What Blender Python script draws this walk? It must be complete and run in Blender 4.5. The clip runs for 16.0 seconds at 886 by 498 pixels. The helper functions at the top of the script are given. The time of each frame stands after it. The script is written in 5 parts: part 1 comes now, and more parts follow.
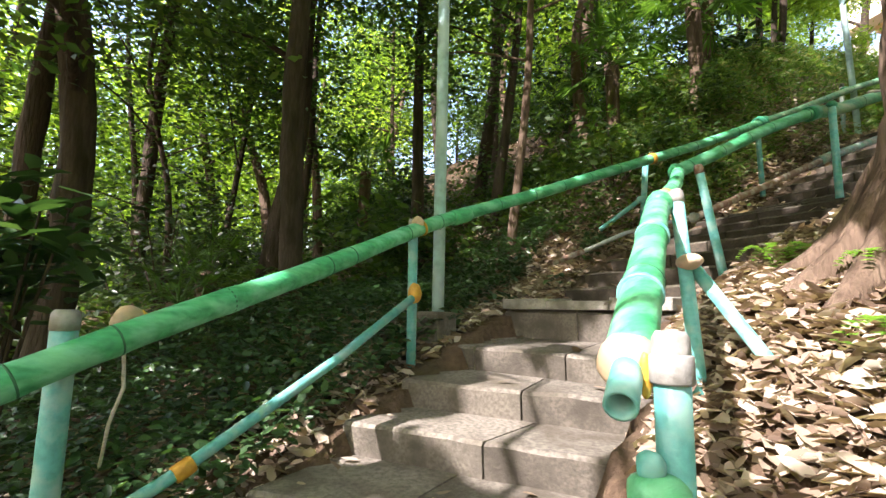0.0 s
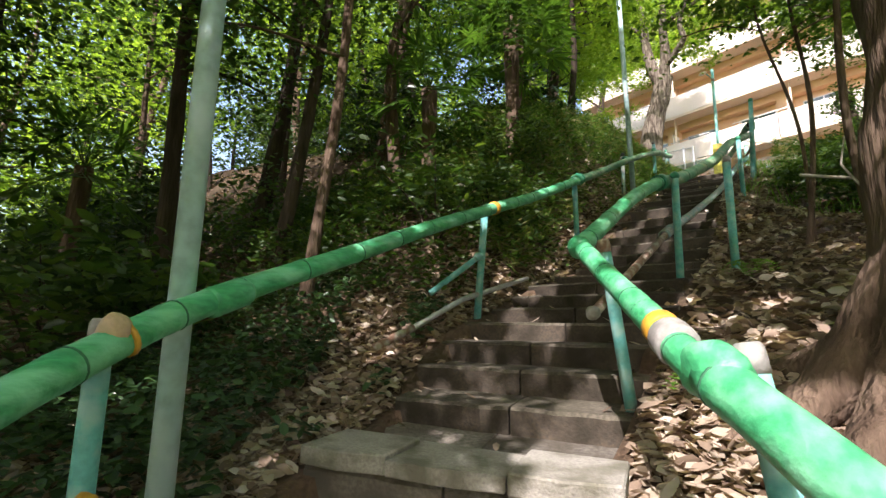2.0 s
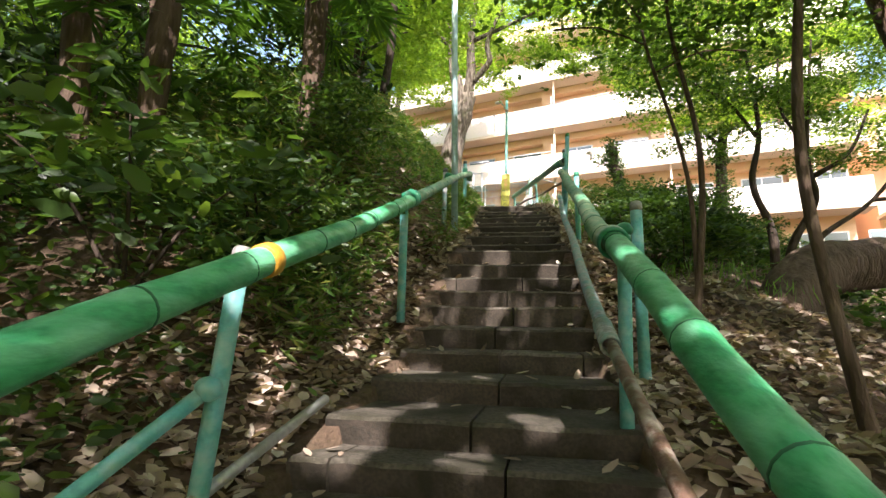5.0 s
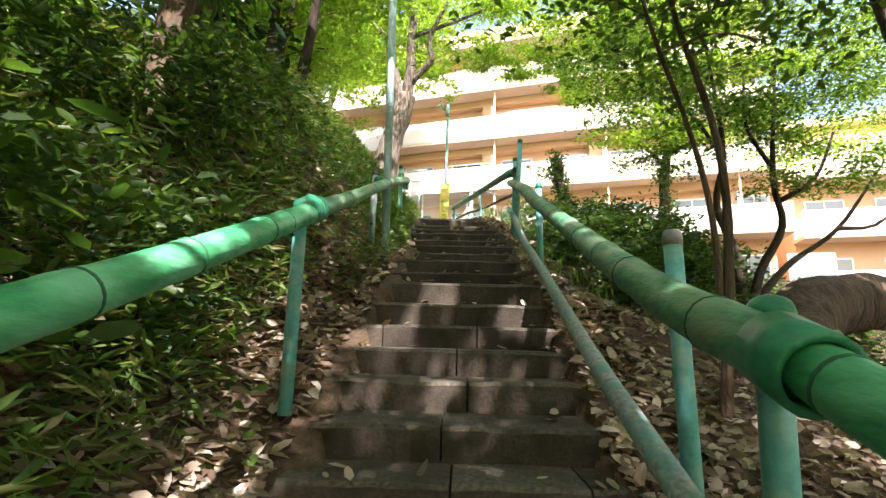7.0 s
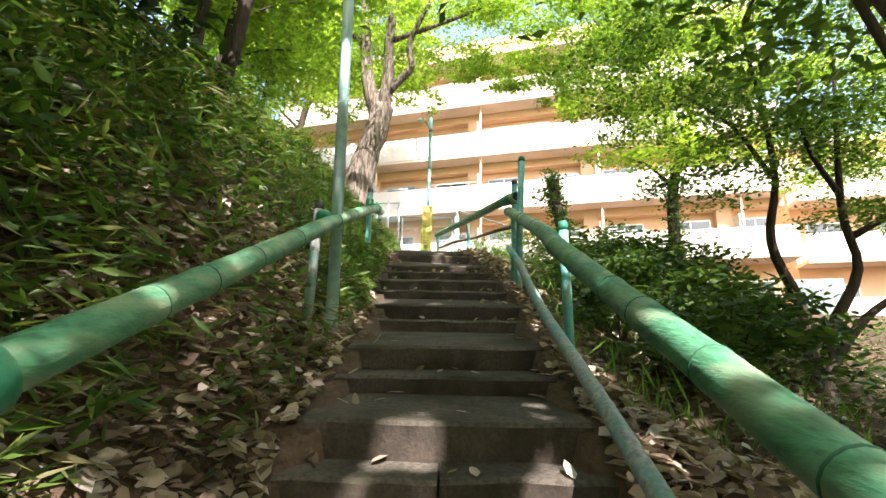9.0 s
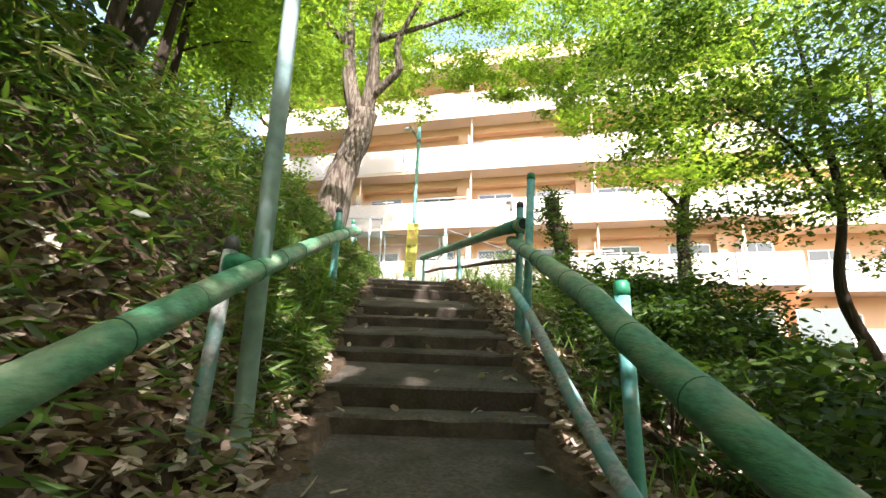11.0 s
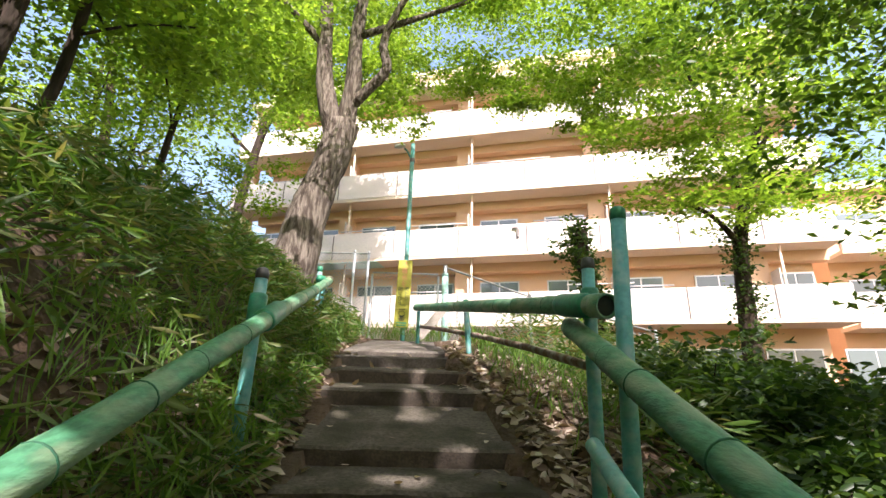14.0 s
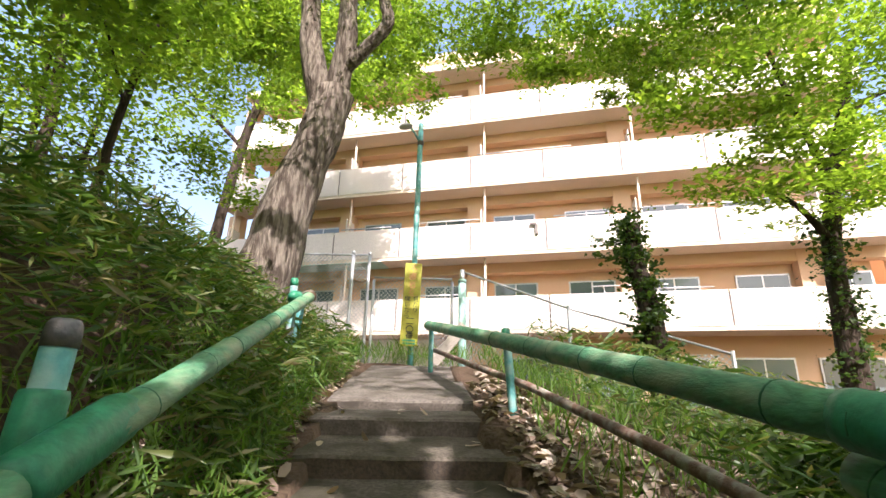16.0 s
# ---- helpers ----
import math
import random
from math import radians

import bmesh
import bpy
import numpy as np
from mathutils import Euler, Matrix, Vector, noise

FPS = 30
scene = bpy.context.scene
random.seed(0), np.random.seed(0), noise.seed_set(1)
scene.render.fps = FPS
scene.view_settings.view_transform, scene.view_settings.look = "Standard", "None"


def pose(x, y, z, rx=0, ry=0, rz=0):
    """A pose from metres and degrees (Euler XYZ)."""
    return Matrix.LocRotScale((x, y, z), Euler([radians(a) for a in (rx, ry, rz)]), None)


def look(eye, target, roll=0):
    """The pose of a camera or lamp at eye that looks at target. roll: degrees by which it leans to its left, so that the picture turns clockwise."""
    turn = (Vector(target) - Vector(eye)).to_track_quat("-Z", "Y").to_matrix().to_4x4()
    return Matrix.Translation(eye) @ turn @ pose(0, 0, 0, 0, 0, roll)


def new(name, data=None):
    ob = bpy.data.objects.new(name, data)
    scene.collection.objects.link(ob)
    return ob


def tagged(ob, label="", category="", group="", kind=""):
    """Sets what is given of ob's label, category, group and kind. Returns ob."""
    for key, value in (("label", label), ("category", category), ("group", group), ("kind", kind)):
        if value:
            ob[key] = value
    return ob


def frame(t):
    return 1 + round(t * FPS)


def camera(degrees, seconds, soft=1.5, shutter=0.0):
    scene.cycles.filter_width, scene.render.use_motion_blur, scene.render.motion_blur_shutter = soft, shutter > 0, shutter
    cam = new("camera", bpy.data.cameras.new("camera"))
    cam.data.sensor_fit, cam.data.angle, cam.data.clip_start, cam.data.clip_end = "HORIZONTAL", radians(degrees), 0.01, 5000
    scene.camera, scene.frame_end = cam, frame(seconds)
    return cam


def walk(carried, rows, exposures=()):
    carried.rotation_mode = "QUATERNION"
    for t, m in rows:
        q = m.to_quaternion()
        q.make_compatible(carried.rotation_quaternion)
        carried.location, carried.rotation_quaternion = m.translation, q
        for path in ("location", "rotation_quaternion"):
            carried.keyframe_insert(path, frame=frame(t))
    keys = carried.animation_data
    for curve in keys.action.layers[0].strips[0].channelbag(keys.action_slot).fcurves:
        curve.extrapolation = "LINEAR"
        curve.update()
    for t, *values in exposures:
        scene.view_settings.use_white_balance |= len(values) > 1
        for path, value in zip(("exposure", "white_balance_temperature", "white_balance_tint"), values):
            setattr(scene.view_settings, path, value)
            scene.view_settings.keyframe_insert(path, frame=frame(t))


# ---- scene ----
cam = camera(86.2, 16.0)
PATH = [
    (0, (-0.009, 0.015, 1.742), (-1.796, 0.876, 1.998), 1.1),
    (0.5, (-0.418, 0.129, 1.91), (-2.074, 1.217, 2.181), 1.2),
    (1, (-0.861, 0.342, 2.091), (-2.351, 1.64, 2.397), 1.1),
    (1.5, (-1.197, 0.496, 2.246), (-2.55, 1.929, 2.584), 0.9),
    (2, (-1.537, 0.808, 2.402), (-2.742, 2.367, 2.747), 0.9),
    (2.5, (-1.839, 1.098, 2.55), (-2.91, 2.752, 2.893), 0.8),
    (3, (-2.043, 1.476, 2.676), (-2.969, 3.215, 3.02), 0.8),
    (3.5, (-2.258, 1.884, 2.862), (-3.051, 3.685, 3.22), 0.5),
    (4, (-2.529, 2.292, 3.023), (-3.179, 4.149, 3.382), 0.6),
    (4.5, (-2.74, 2.687, 3.201), (-3.235, 4.591, 3.559), 0.8),
    (4.7, (-2.836, 2.835, 3.254), (-3.268, 4.753, 3.617), 1.1),
    (6.8, (-3.108, 4.359, 3.759), (-3.188, 6.317, 4.157), 1.4),
    (7, (-3.116, 4.499, 3.804), (-3.188, 6.455, 4.217), 1.5),
    (7.5, (-3.121, 4.869, 3.983), (-3.17, 6.821, 4.416), 1.8),
    (8, (-3.095, 5.318, 4.193), (-3.117, 7.27, 4.629), 1.4),
    (8.5, (-3.151, 5.8, 4.372), (-3.163, 7.746, 4.832), 1.3),
    (9, (-3.134, 6.233, 4.605), (-3.14, 8.174, 5.088), 1.0),
    (9.5, (-3.172, 6.56, 4.782), (-3.169, 8.499, 5.275), 0.8),
    (11.8, (-3.104, 8.141, 5.496), (-3.039, 10.052, 6.083), 2.3),
    (12, (-3.088, 8.307, 5.578), (-3.042, 10.214, 6.18), 1.7),
    (12.5, (-3.027, 8.583, 5.795), (-3.004, 10.486, 6.409), 1.7),
    (13, (-3.073, 8.922, 5.951), (-3.038, 10.827, 6.559), 1.8),
    (13.5, (-3.135, 9.287, 6.131), (-3.099, 11.187, 6.754), 1.5),
    (14, (-3.147, 9.726, 6.307), (-3.089, 11.625, 6.931), 1.4),
    (14.5, (-3.203, 10.184, 6.45), (-3.128, 12.079, 7.085), 1.7),
    (15, (-3.198, 10.619, 6.604), (-3.123, 12.514, 7.239), 1.7),
    (15.5, (-3.212, 11.054, 6.788), (-3.136, 12.953, 7.412), 1.2),
    (16, (-3.277, 11.508, 6.945), (-3.244, 13.411, 7.558), 1.2),
]
walk(cam, [(t, look(eye, target, roll)) for t, eye, target, roll in PATH], [(0, 2.1, 6080, 21), (1.0, 1.9, 6080, 21), (2.0, 1.45, 6080, 21), (3.5, 1.15, 6080, 21), (4.5, 1.6, 6080, 21), (7, 2.0, 6080, 21), (9.5, 2.0, 6080, 21), (12.5, 1.55, 6080, 24), (16, 1.3, 6080, 24)])

# ---- world, sun, exposure ----
SUN_EL, SUN_AZ = radians(46), radians(166)      # azimuth clockwise from +y
sun_dir = Vector((math.sin(SUN_AZ) * math.cos(SUN_EL), math.cos(SUN_AZ) * math.cos(SUN_EL), math.sin(SUN_EL)))
world = bpy.data.worlds.new("world")
scene.world = world
world.use_nodes = True
wn = world.node_tree.nodes
sky = wn.new("ShaderNodeTexSky")
sky.sky_type, sky.sun_disc, sky.sun_elevation, sky.sun_rotation = "NISHITA", False, SUN_EL, SUN_AZ
sky.air_density, sky.dust_density = 1.6, 4.0
wn["Background"].inputs[1].default_value = 0.15
world.node_tree.links.new(sky.outputs[0], wn["Background"].inputs[0])
sun = new("sun", bpy.data.lights.new("sun", "SUN"))
sun.data.energy, sun.data.angle, sun.data.color = 4.5, radians(0.53), (1.0, 0.93, 0.82)
sun.matrix_world = look(sun_dir * 60, (0, 0, 0))


# ---- materials ----
def material(name, base, rough=0.7, metal=0.0, spots=None, spot_scale=3.0, spot_lo=0.45, spot_hi=0.65, fine=None, fine_scale=40.0,
             bump=0.3, bump_scale=60.0, bump_dist=0.01, island=None, through_light=0.0, stretch=(1, 1, 1), spec=0.5, object_random=0.0):
    """A surface with a base colour, broad spots, fine mottling and relief."""
    m = bpy.data.materials.new(name)
    m.use_nodes = True
    nt = m.node_tree
    nd, ln = nt.nodes, nt.links
    bs = nd["Principled BSDF"]
    bs.inputs["Roughness"].default_value, bs.inputs["Metallic"].default_value = rough, metal
    bs.inputs["Specular IOR Level"].default_value = spec
    tc = nd.new("ShaderNodeTexCoord")
    mp = nd.new("ShaderNodeMapping")
    mp.inputs["Scale"].default_value = stretch
    geo = nd.new("ShaderNodeNewGeometry")
    ln.new(geo.outputs["Position"], mp.inputs[0])

    def noise_tex(scale, detail=4.0):
        n = nd.new("ShaderNodeTexNoise")
        n.inputs["Scale"].default_value, n.inputs["Detail"].default_value = scale, detail
        ln.new(mp.outputs[0], n.inputs["Vector"])
        return n

    def ramp(src, stops):
        r = nd.new("ShaderNodeValToRGB")
        while len(r.color_ramp.elements) < len(stops):
            r.color_ramp.elements.new(0.5)
        for e, (p, c) in zip(r.color_ramp.elements, stops):
            e.position, e.color = p, (*c, 1)
        ln.new(src, r.inputs[0])
        return r.outputs[0]

    def mix(fac, a, b, mode="MIX"):
        x = nd.new("ShaderNodeMix")
        x.data_type, x.blend_type = "RGBA", mode
        for sock, v in ((x.inputs[0], fac), (x.inputs[6], a), (x.inputs[7], b)):
            if isinstance(v, (tuple, list)):
                sock.default_value = (*v, 1)
            elif isinstance(v, float):
                sock.default_value = v
            else:
                ln.new(v, sock)
        return x.outputs[2]

    if island:
        col = ramp(geo.outputs["Random Per Island"], [(i / (len(island) - 1), c) for i, c in enumerate(island)])
    else:
        n = noise_tex(fine_scale)
        f = fine or tuple(v * 0.75 for v in base)
        col = ramp(n.outputs[0], [(0.35, f), (0.62, base)])
    if spots:
        n = noise_tex(spot_scale, 6.0)
        fac = ramp(n.outputs[0], [(spot_lo, (0, 0, 0)), (spot_hi, (1, 1, 1))])
        col = mix(fac, col, spots)
    if object_random:
        oi = nd.new("ShaderNodeObjectInfo")
        g = ramp(oi.outputs["Random"], [(0, (1 - object_random,) * 3), (1, (1 + object_random,) * 3)])
        col = mix(1.0, col, g, "MULTIPLY")
    ln.new(col, bs.inputs["Base Color"])
    if bump:
        n = noise_tex(bump_scale, 5.0)
        b = nd.new("ShaderNodeBump")
        b.inputs["Strength"].default_value, b.inputs["Distance"].default_value = bump, bump_dist
        ln.new(n.outputs[0], b.inputs["Height"])
        ln.new(b.outputs[0], bs.inputs["Normal"])
    if through_light:
        tr = nd.new("ShaderNodeBsdfTranslucent")
        warm = mix(1.0, col, (1.0, 1.0, 0.45), "MULTIPLY")
        bright = mix(1.0, warm, (2.0, 2.0, 2.0), "MULTIPLY")
        ln.new(bright, tr.inputs[0])
        ms = nd.new("ShaderNodeMixShader")
        ms.inputs[0].default_value = through_light
        ln.new(bs.outputs[0], ms.inputs[1])
        ln.new(tr.outputs[0], ms.inputs[2])
        ln.new(ms.outputs[0], nd["Material Output"].inputs[0])
    return m


M = {
    "soil": material("soil", (0.10, 0.066, 0.043), 0.95, spots=(0.06, 0.045, 0.028), spot_scale=1.6, fine_scale=25, bump=0.8, bump_scale=18, bump_dist=0.05, spec=0.15),
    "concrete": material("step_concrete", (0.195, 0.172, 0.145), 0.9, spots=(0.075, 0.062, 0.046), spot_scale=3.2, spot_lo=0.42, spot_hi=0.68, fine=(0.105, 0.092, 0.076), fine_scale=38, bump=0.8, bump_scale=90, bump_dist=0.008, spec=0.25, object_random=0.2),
    # darker, browner concrete for the steps from the ninth up
    "darker": material("dark_brown_concrete", (0.12, 0.102, 0.08), 0.92, spots=(0.042, 0.038, 0.024), spot_scale=3.0, spot_lo=0.42, spot_hi=0.66, fine=(0.062, 0.054, 0.041), fine_scale=40, bump=0.9, bump_scale=70, bump_dist=0.01, spec=0.2, object_random=0.2),
    # riser colours: brown stains, with the canopy's shade darkened into the base
    "riser": material("shaded_stained_riser", (0.08, 0.062, 0.046), 0.9, spots=(0.03, 0.025, 0.018), spot_scale=4, fine=(0.05, 0.043, 0.034), fine_scale=50, bump=0.5, bump_scale=60, bump_dist=0.01, spec=0.2, object_random=0.2),
    "riser_low": material("shaded_stained_riser_low", (0.15, 0.13, 0.105), 0.9, spots=(0.07, 0.06, 0.048), spot_scale=4, fine=(0.095, 0.083, 0.068), fine_scale=50, bump=0.5, bump_scale=60, bump_dist=0.01, spec=0.2, object_random=0.2),
    "slab": material("old_slab", (0.30, 0.28, 0.245), 0.9, spots=(0.14, 0.13, 0.10), spot_scale=5, fine_scale=70, bump=0.7, bump_scale=50, bump_dist=0.015, spec=0.25),
    "turq": material("turquoise_paint", (0.12, 0.40, 0.38), 0.5, spots=(0.26, 0.44, 0.40), spot_scale=11, fine=(0.09, 0.31, 0.29), fine_scale=35, bump=0.15, bump_scale=80),
    "green": material("green_bamboo_plastic", (0.06, 0.37, 0.155), 0.45, spots=(0.17, 0.50, 0.28), spot_scale=5, fine=(0.03, 0.24, 0.095), fine_scale=16, bump=0.35, bump_scale=26, stretch=(2.6, 0.8, 2.6)),
    "faded": material("faded_bamboo_plastic", (0.09, 0.29, 0.15), 0.55, spots=(0.24, 0.32, 0.19), spot_scale=4, spot_lo=0.46, spot_hi=0.66, fine=(0.05, 0.17, 0.085), fine_scale=20, bump=0.35, bump_scale=40, stretch=(2.6, 0.8, 2.6)),
    "green_dark": material("dark_green_joint", (0.03, 0.25, 0.13), 0.45, fine=(0.02, 0.17, 0.09), fine_scale=30, bump=0.2),
    "seam": material("node_seam", (0.03, 0.14, 0.07), 0.7, bump=0.1),
    "pole": material("pale_teal_pole", (0.42, 0.62, 0.62), 0.38, spots=(0.52, 0.68, 0.68), spot_scale=4, fine_scale=15, bump=0.05),
    "galv": material("galvanised_steel", (0.55, 0.57, 0.57), 0.45, 0.7, spots=(0.4, 0.4, 0.38), spot_scale=8, bump=0.1),
    "rust": material("rusty_pipe", (0.21, 0.12, 0.08), 0.85, spots=(0.33, 0.30, 0.24), spot_scale=14, fine_scale=50, bump=0.5, bump_scale=80),
    "greypipe": material("peeling_grey_pipe", (0.36, 0.38, 0.36), 0.7, spots=(0.14, 0.3, 0.27), spot_scale=10, fine=(0.2, 0.2, 0.18), fine_scale=45, bump=0.4),
    "cap": material("weathered_grey_cap", (0.30, 0.285, 0.27), 0.7, spots=(0.18, 0.165, 0.15), spot_scale=18, bump=0.3),
    "tan": material("tan_rubber_pad", (0.50, 0.36, 0.22), 0.7, spots=(0.36, 0.27, 0.19), spot_scale=20, bump=0.2),
    "yellow": material("yellow_tape", (0.58, 0.31, 0.03), 0.55, fine=(0.45, 0.22, 0.02), fine_scale=30, bump=0.3),
    "bark": material("brown_bark", (0.15, 0.105, 0.075), 0.95, spots=(0.075, 0.05, 0.035), spot_scale=3, fine_scale=12, bump=1.0, bump_scale=9, bump_dist=0.05, stretch=(3, 3, 0.6), spec=0.15),
    "bark_dark": material("dark_bark", (0.075, 0.055, 0.042), 0.95, spots=(0.035, 0.028, 0.02), spot_scale=3, fine_scale=14, bump=0.8, bump_scale=12, bump_dist=0.04, stretch=(3, 3, 0.6), spec=0.15),
    "bark_grey": material("furrowed_grey_bark", (0.23, 0.195, 0.155), 0.95, spots=(0.075, 0.058, 0.045), spot_scale=4.5, spot_lo=0.42, spot_hi=0.6, fine_scale=14, bump=1.0, bump_scale=8, bump_dist=0.06, stretch=(4.0, 4.0, 0.7), spec=0.15),
    "leaf_wood": material("forest_leaf", (0.06, 0.12, 0.02), 0.45, island=[(0.018, 0.042, 0.010), (0.034, 0.072, 0.013), (0.055, 0.105, 0.017), (0.085, 0.135, 0.022)], bump=0, through_light=0.42),
    "leaf_light": material("light_leaf", (0.1, 0.2, 0.03), 0.45, island=[(0.095, 0.16, 0.02), (0.14, 0.225, 0.026), (0.185, 0.28, 0.036), (0.24, 0.325, 0.045)], bump=0, through_light=0.62),
    "leaf_mid": material("shaded_leaf", (0.09, 0.15, 0.02), 0.45, island=[(0.035, 0.075, 0.011), (0.06, 0.115, 0.016), (0.09, 0.155, 0.022), (0.13, 0.20, 0.03)], bump=0, through_light=0.5),
    "leaf_dark": material("dark_shrub_leaf", (0.03, 0.06, 0.012), 0.35, island=[(0.012, 0.027, 0.009), (0.02, 0.044, 0.012), (0.034, 0.066, 0.016)], bump=0, through_light=0.25),
    "leaf_cover": material("ground_cover_leaf", (0.04, 0.09, 0.03), 0.4, island=[(0.016, 0.04, 0.014), (0.028, 0.064, 0.02), (0.04, 0.088, 0.028), (0.055, 0.105, 0.036)], bump=0, through_light=0.25),
    "leaf_bamboo": material("bamboo_grass_leaf", (0.08, 0.14, 0.03), 0.45, island=[(0.035, 0.08, 0.015), (0.06, 0.125, 0.02), (0.095, 0.17, 0.03), (0.13, 0.17, 0.045), (0.2, 0.17, 0.09)], bump=0, through_light=0.4),
    "leaf_grass": material("grass_blade", (0.1, 0.2, 0.03), 0.5, island=[(0.06, 0.13, 0.02), (0.10, 0.20, 0.025), (0.14, 0.24, 0.04)], bump=0, through_light=0.45),
    "leaf_dead": material("dead_leaf", (0.3, 0.2, 0.12), 0.75, island=[(0.11, 0.072, 0.05), (0.20, 0.142, 0.10), (0.30, 0.225, 0.165), (0.38, 0.31, 0.24), (0.46, 0.405, 0.335)], bump=0, through_light=0.12),
    "frond": material("palm_frond", (0.04, 0.1, 0.02), 0.35, island=[(0.04, 0.09, 0.014), (0.06, 0.13, 0.02), (0.08, 0.16, 0.025)], bump=0, through_light=0.35),
    "fern": material("fern_leaf", (0.13, 0.26, 0.05), 0.5, island=[(0.10, 0.22, 0.03), (0.16, 0.30, 0.05)], bump=0, through_light=0.4),
    "parapet": material("cream_parapet", (0.78, 0.71, 0.63), 0.75, spots=(0.73, 0.65, 0.56), spot_scale=0.7, fine_scale=30, bump=0.15, bump_scale=40),
    "peach": material("peach_wall", (0.72, 0.49, 0.31), 0.85, spots=(0.68, 0.45, 0.28), spot_scale=0.8, fine=(0.66, 0.44, 0.27), fine_scale=50, bump=0.3, bump_scale=60),
    "soffit": material("pale_soffit", (0.74, 0.62, 0.48), 0.9, spots=(0.70, 0.57, 0.43), spot_scale=0.6, bump=0.1),
    "mint": material("mint_paint", (0.42, 0.66, 0.60), 0.6, bump=0.1),
    "alu": material("aluminium", (0.6, 0.6, 0.6), 0.4, 0.8, bump=0.05),
    "bronze": material("brown_metal", (0.2, 0.17, 0.15), 0.5, 0.3, bump=0.05),
    "dark": material("opening_shade", (0.03, 0.03, 0.03), 0.6, bump=0),
    "sign": material("yellow_sign_board", (0.36, 0.34, 0.03), 0.5, spots=(0.37, 0.37, 0.03), spot_scale=6, bump=0.05),
    "cap_dark": material("dark_grey_cap", (0.06, 0.062, 0.06), 0.6, spots=(0.11, 0.1, 0.09), spot_scale=25, bump=0.3),
    "black": material("black_print", (0.03, 0.035, 0.03), 0.6, bump=0),
    "red": material("faded_red_print", (0.62, 0.28, 0.12), 0.6, bump=0),
    "white": material("white_plastic", (0.78, 0.78, 0.76), 0.45, bump=0.05),
    "blue": material("blue_plastic", (0.05, 0.33, 0.62), 0.5, bump=0),
    "curtain": material("pale_curtain", (0.5, 0.58, 0.6), 0.8, bump=0.2),
    "wood": material("weathered_board", (0.5, 0.45, 0.38), 0.8, fine=(0.36, 0.32, 0.27), fine_scale=30, bump=0.3, stretch=(1, 1, 5)),
    "far": material("far_hazy_wood", (0.06, 0.1, 0.04), 0.9, spots=(0.1, 0.15, 0.05), spot_scale=0.5, bump=0.6, bump_scale=2, bump_dist=0.3),
}
glass = bpy.data.materials.new("window_glass")
glass.use_nodes = True
gb = glass.node_tree.nodes["Principled BSDF"]
gb.inputs["Base Color"].default_value, gb.inputs["Roughness"].default_value, gb.inputs["Metallic"].default_value = (0.10, 0.14, 0.15, 1), 0.06, 0.0
gb.inputs["Specular IOR Level"].default_value = 0.9
M["glass"] = glass


# ---- mesh helpers ----
def mesh_ob(name, verts, faces, mat, parent=None, label="", smooth=False):
    me = bpy.data.meshes.new(name)
    me.from_pydata([tuple(v) for v in verts], [], [tuple(f) for f in faces])
    if smooth:
        me.polygons.foreach_set("use_smooth", [True] * len(me.polygons))
    me.materials.append(mat)
    me.update()
    ob = new(name, me)
    if parent:
        ob.parent = parent
    if label:
        tagged(ob, label)
    return ob


def part(name, bm, mat, parent=None, label="", smooth=False):
    me = bpy.data.meshes.new(name)
    bm.to_mesh(me)
    bm.free()
    if smooth:
        me.polygons.foreach_set("use_smooth", [True] * len(me.polygons))
    me.materials.append(mat)
    ob = new(name, me)
    if parent:
        ob.parent = parent
    if label:
        tagged(ob, label)
    return ob


def box_bm(size, m, bevel=0.0):
    bm = bmesh.new()
    bmesh.ops.create_cube(bm, size=1.0)
    bmesh.ops.scale(bm, vec=size, verts=bm.verts)
    if bevel:
        bmesh.ops.bevel(bm, geom=bm.edges[:], offset=bevel, segments=2, affect="EDGES", profile=0.5)
    bmesh.ops.transform(bm, matrix=m, verts=bm.verts)
    return bm


def smooth_line(pts, step=0.12):
    """Catmull-Rom through the points, at even steps."""
    p = [Vector(v) for v in pts]
    p = [p[0] * 2 - p[1]] + p + [p[-1] * 2 - p[-2]]
    out = []
    for i in range(1, len(p) - 2):
        a, b, c, d = p[i - 1:i + 3]
        n = max(1, int((c - b).length / step))
        for k in range(n):
            t = k / n
            out.append(0.5 * ((2 * b) + (c - a) * t + (2 * a - 5 * b + 4 * c - d) * t * t + (3 * b - a - 3 * c + d) * t ** 3))
    return out + [p[-2]]


def tube(pts, radius, seg=10, closed=True, wobble=0.0):
    """Vertices and faces of a tube along the points; radius is a number or one for each point."""
    pts = [Vector(p) for p in pts]
    n = len(pts)
    rad = radius if isinstance(radius, (list, tuple)) else [radius] * n
    verts, faces = [], []
    ref = None
    for i, p in enumerate(pts):
        t = (pts[min(i + 1, n - 1)] - pts[max(i - 1, 0)]).normalized()
        if ref is None:
            ref = t.orthogonal().normalized()
        ref = (ref - t * ref.dot(t)).normalized()
        bi = t.cross(ref)
        for k in range(seg):
            a = 2 * math.pi * k / seg
            r = rad[i]
            if wobble:
                q = p * 1.7 + Vector((math.cos(a), math.sin(a), 0)) * 1.3
                r *= 1 + wobble * noise.noise(q) + 0.5 * wobble * noise.noise(q * 3.1)
            verts.append(p + ref * (math.cos(a) * r) + bi * (math.sin(a) * r))
    for i in range(n - 1):
        for k in range(seg):
            a, b = i * seg + k, i * seg + (k + 1) % seg
            faces.append((a, b, b + seg, a + seg))
    if closed:
        faces.append(tuple(range(seg - 1, -1, -1)))
        faces.append(tuple(range((n - 1) * seg, n * seg)))
    return verts, faces


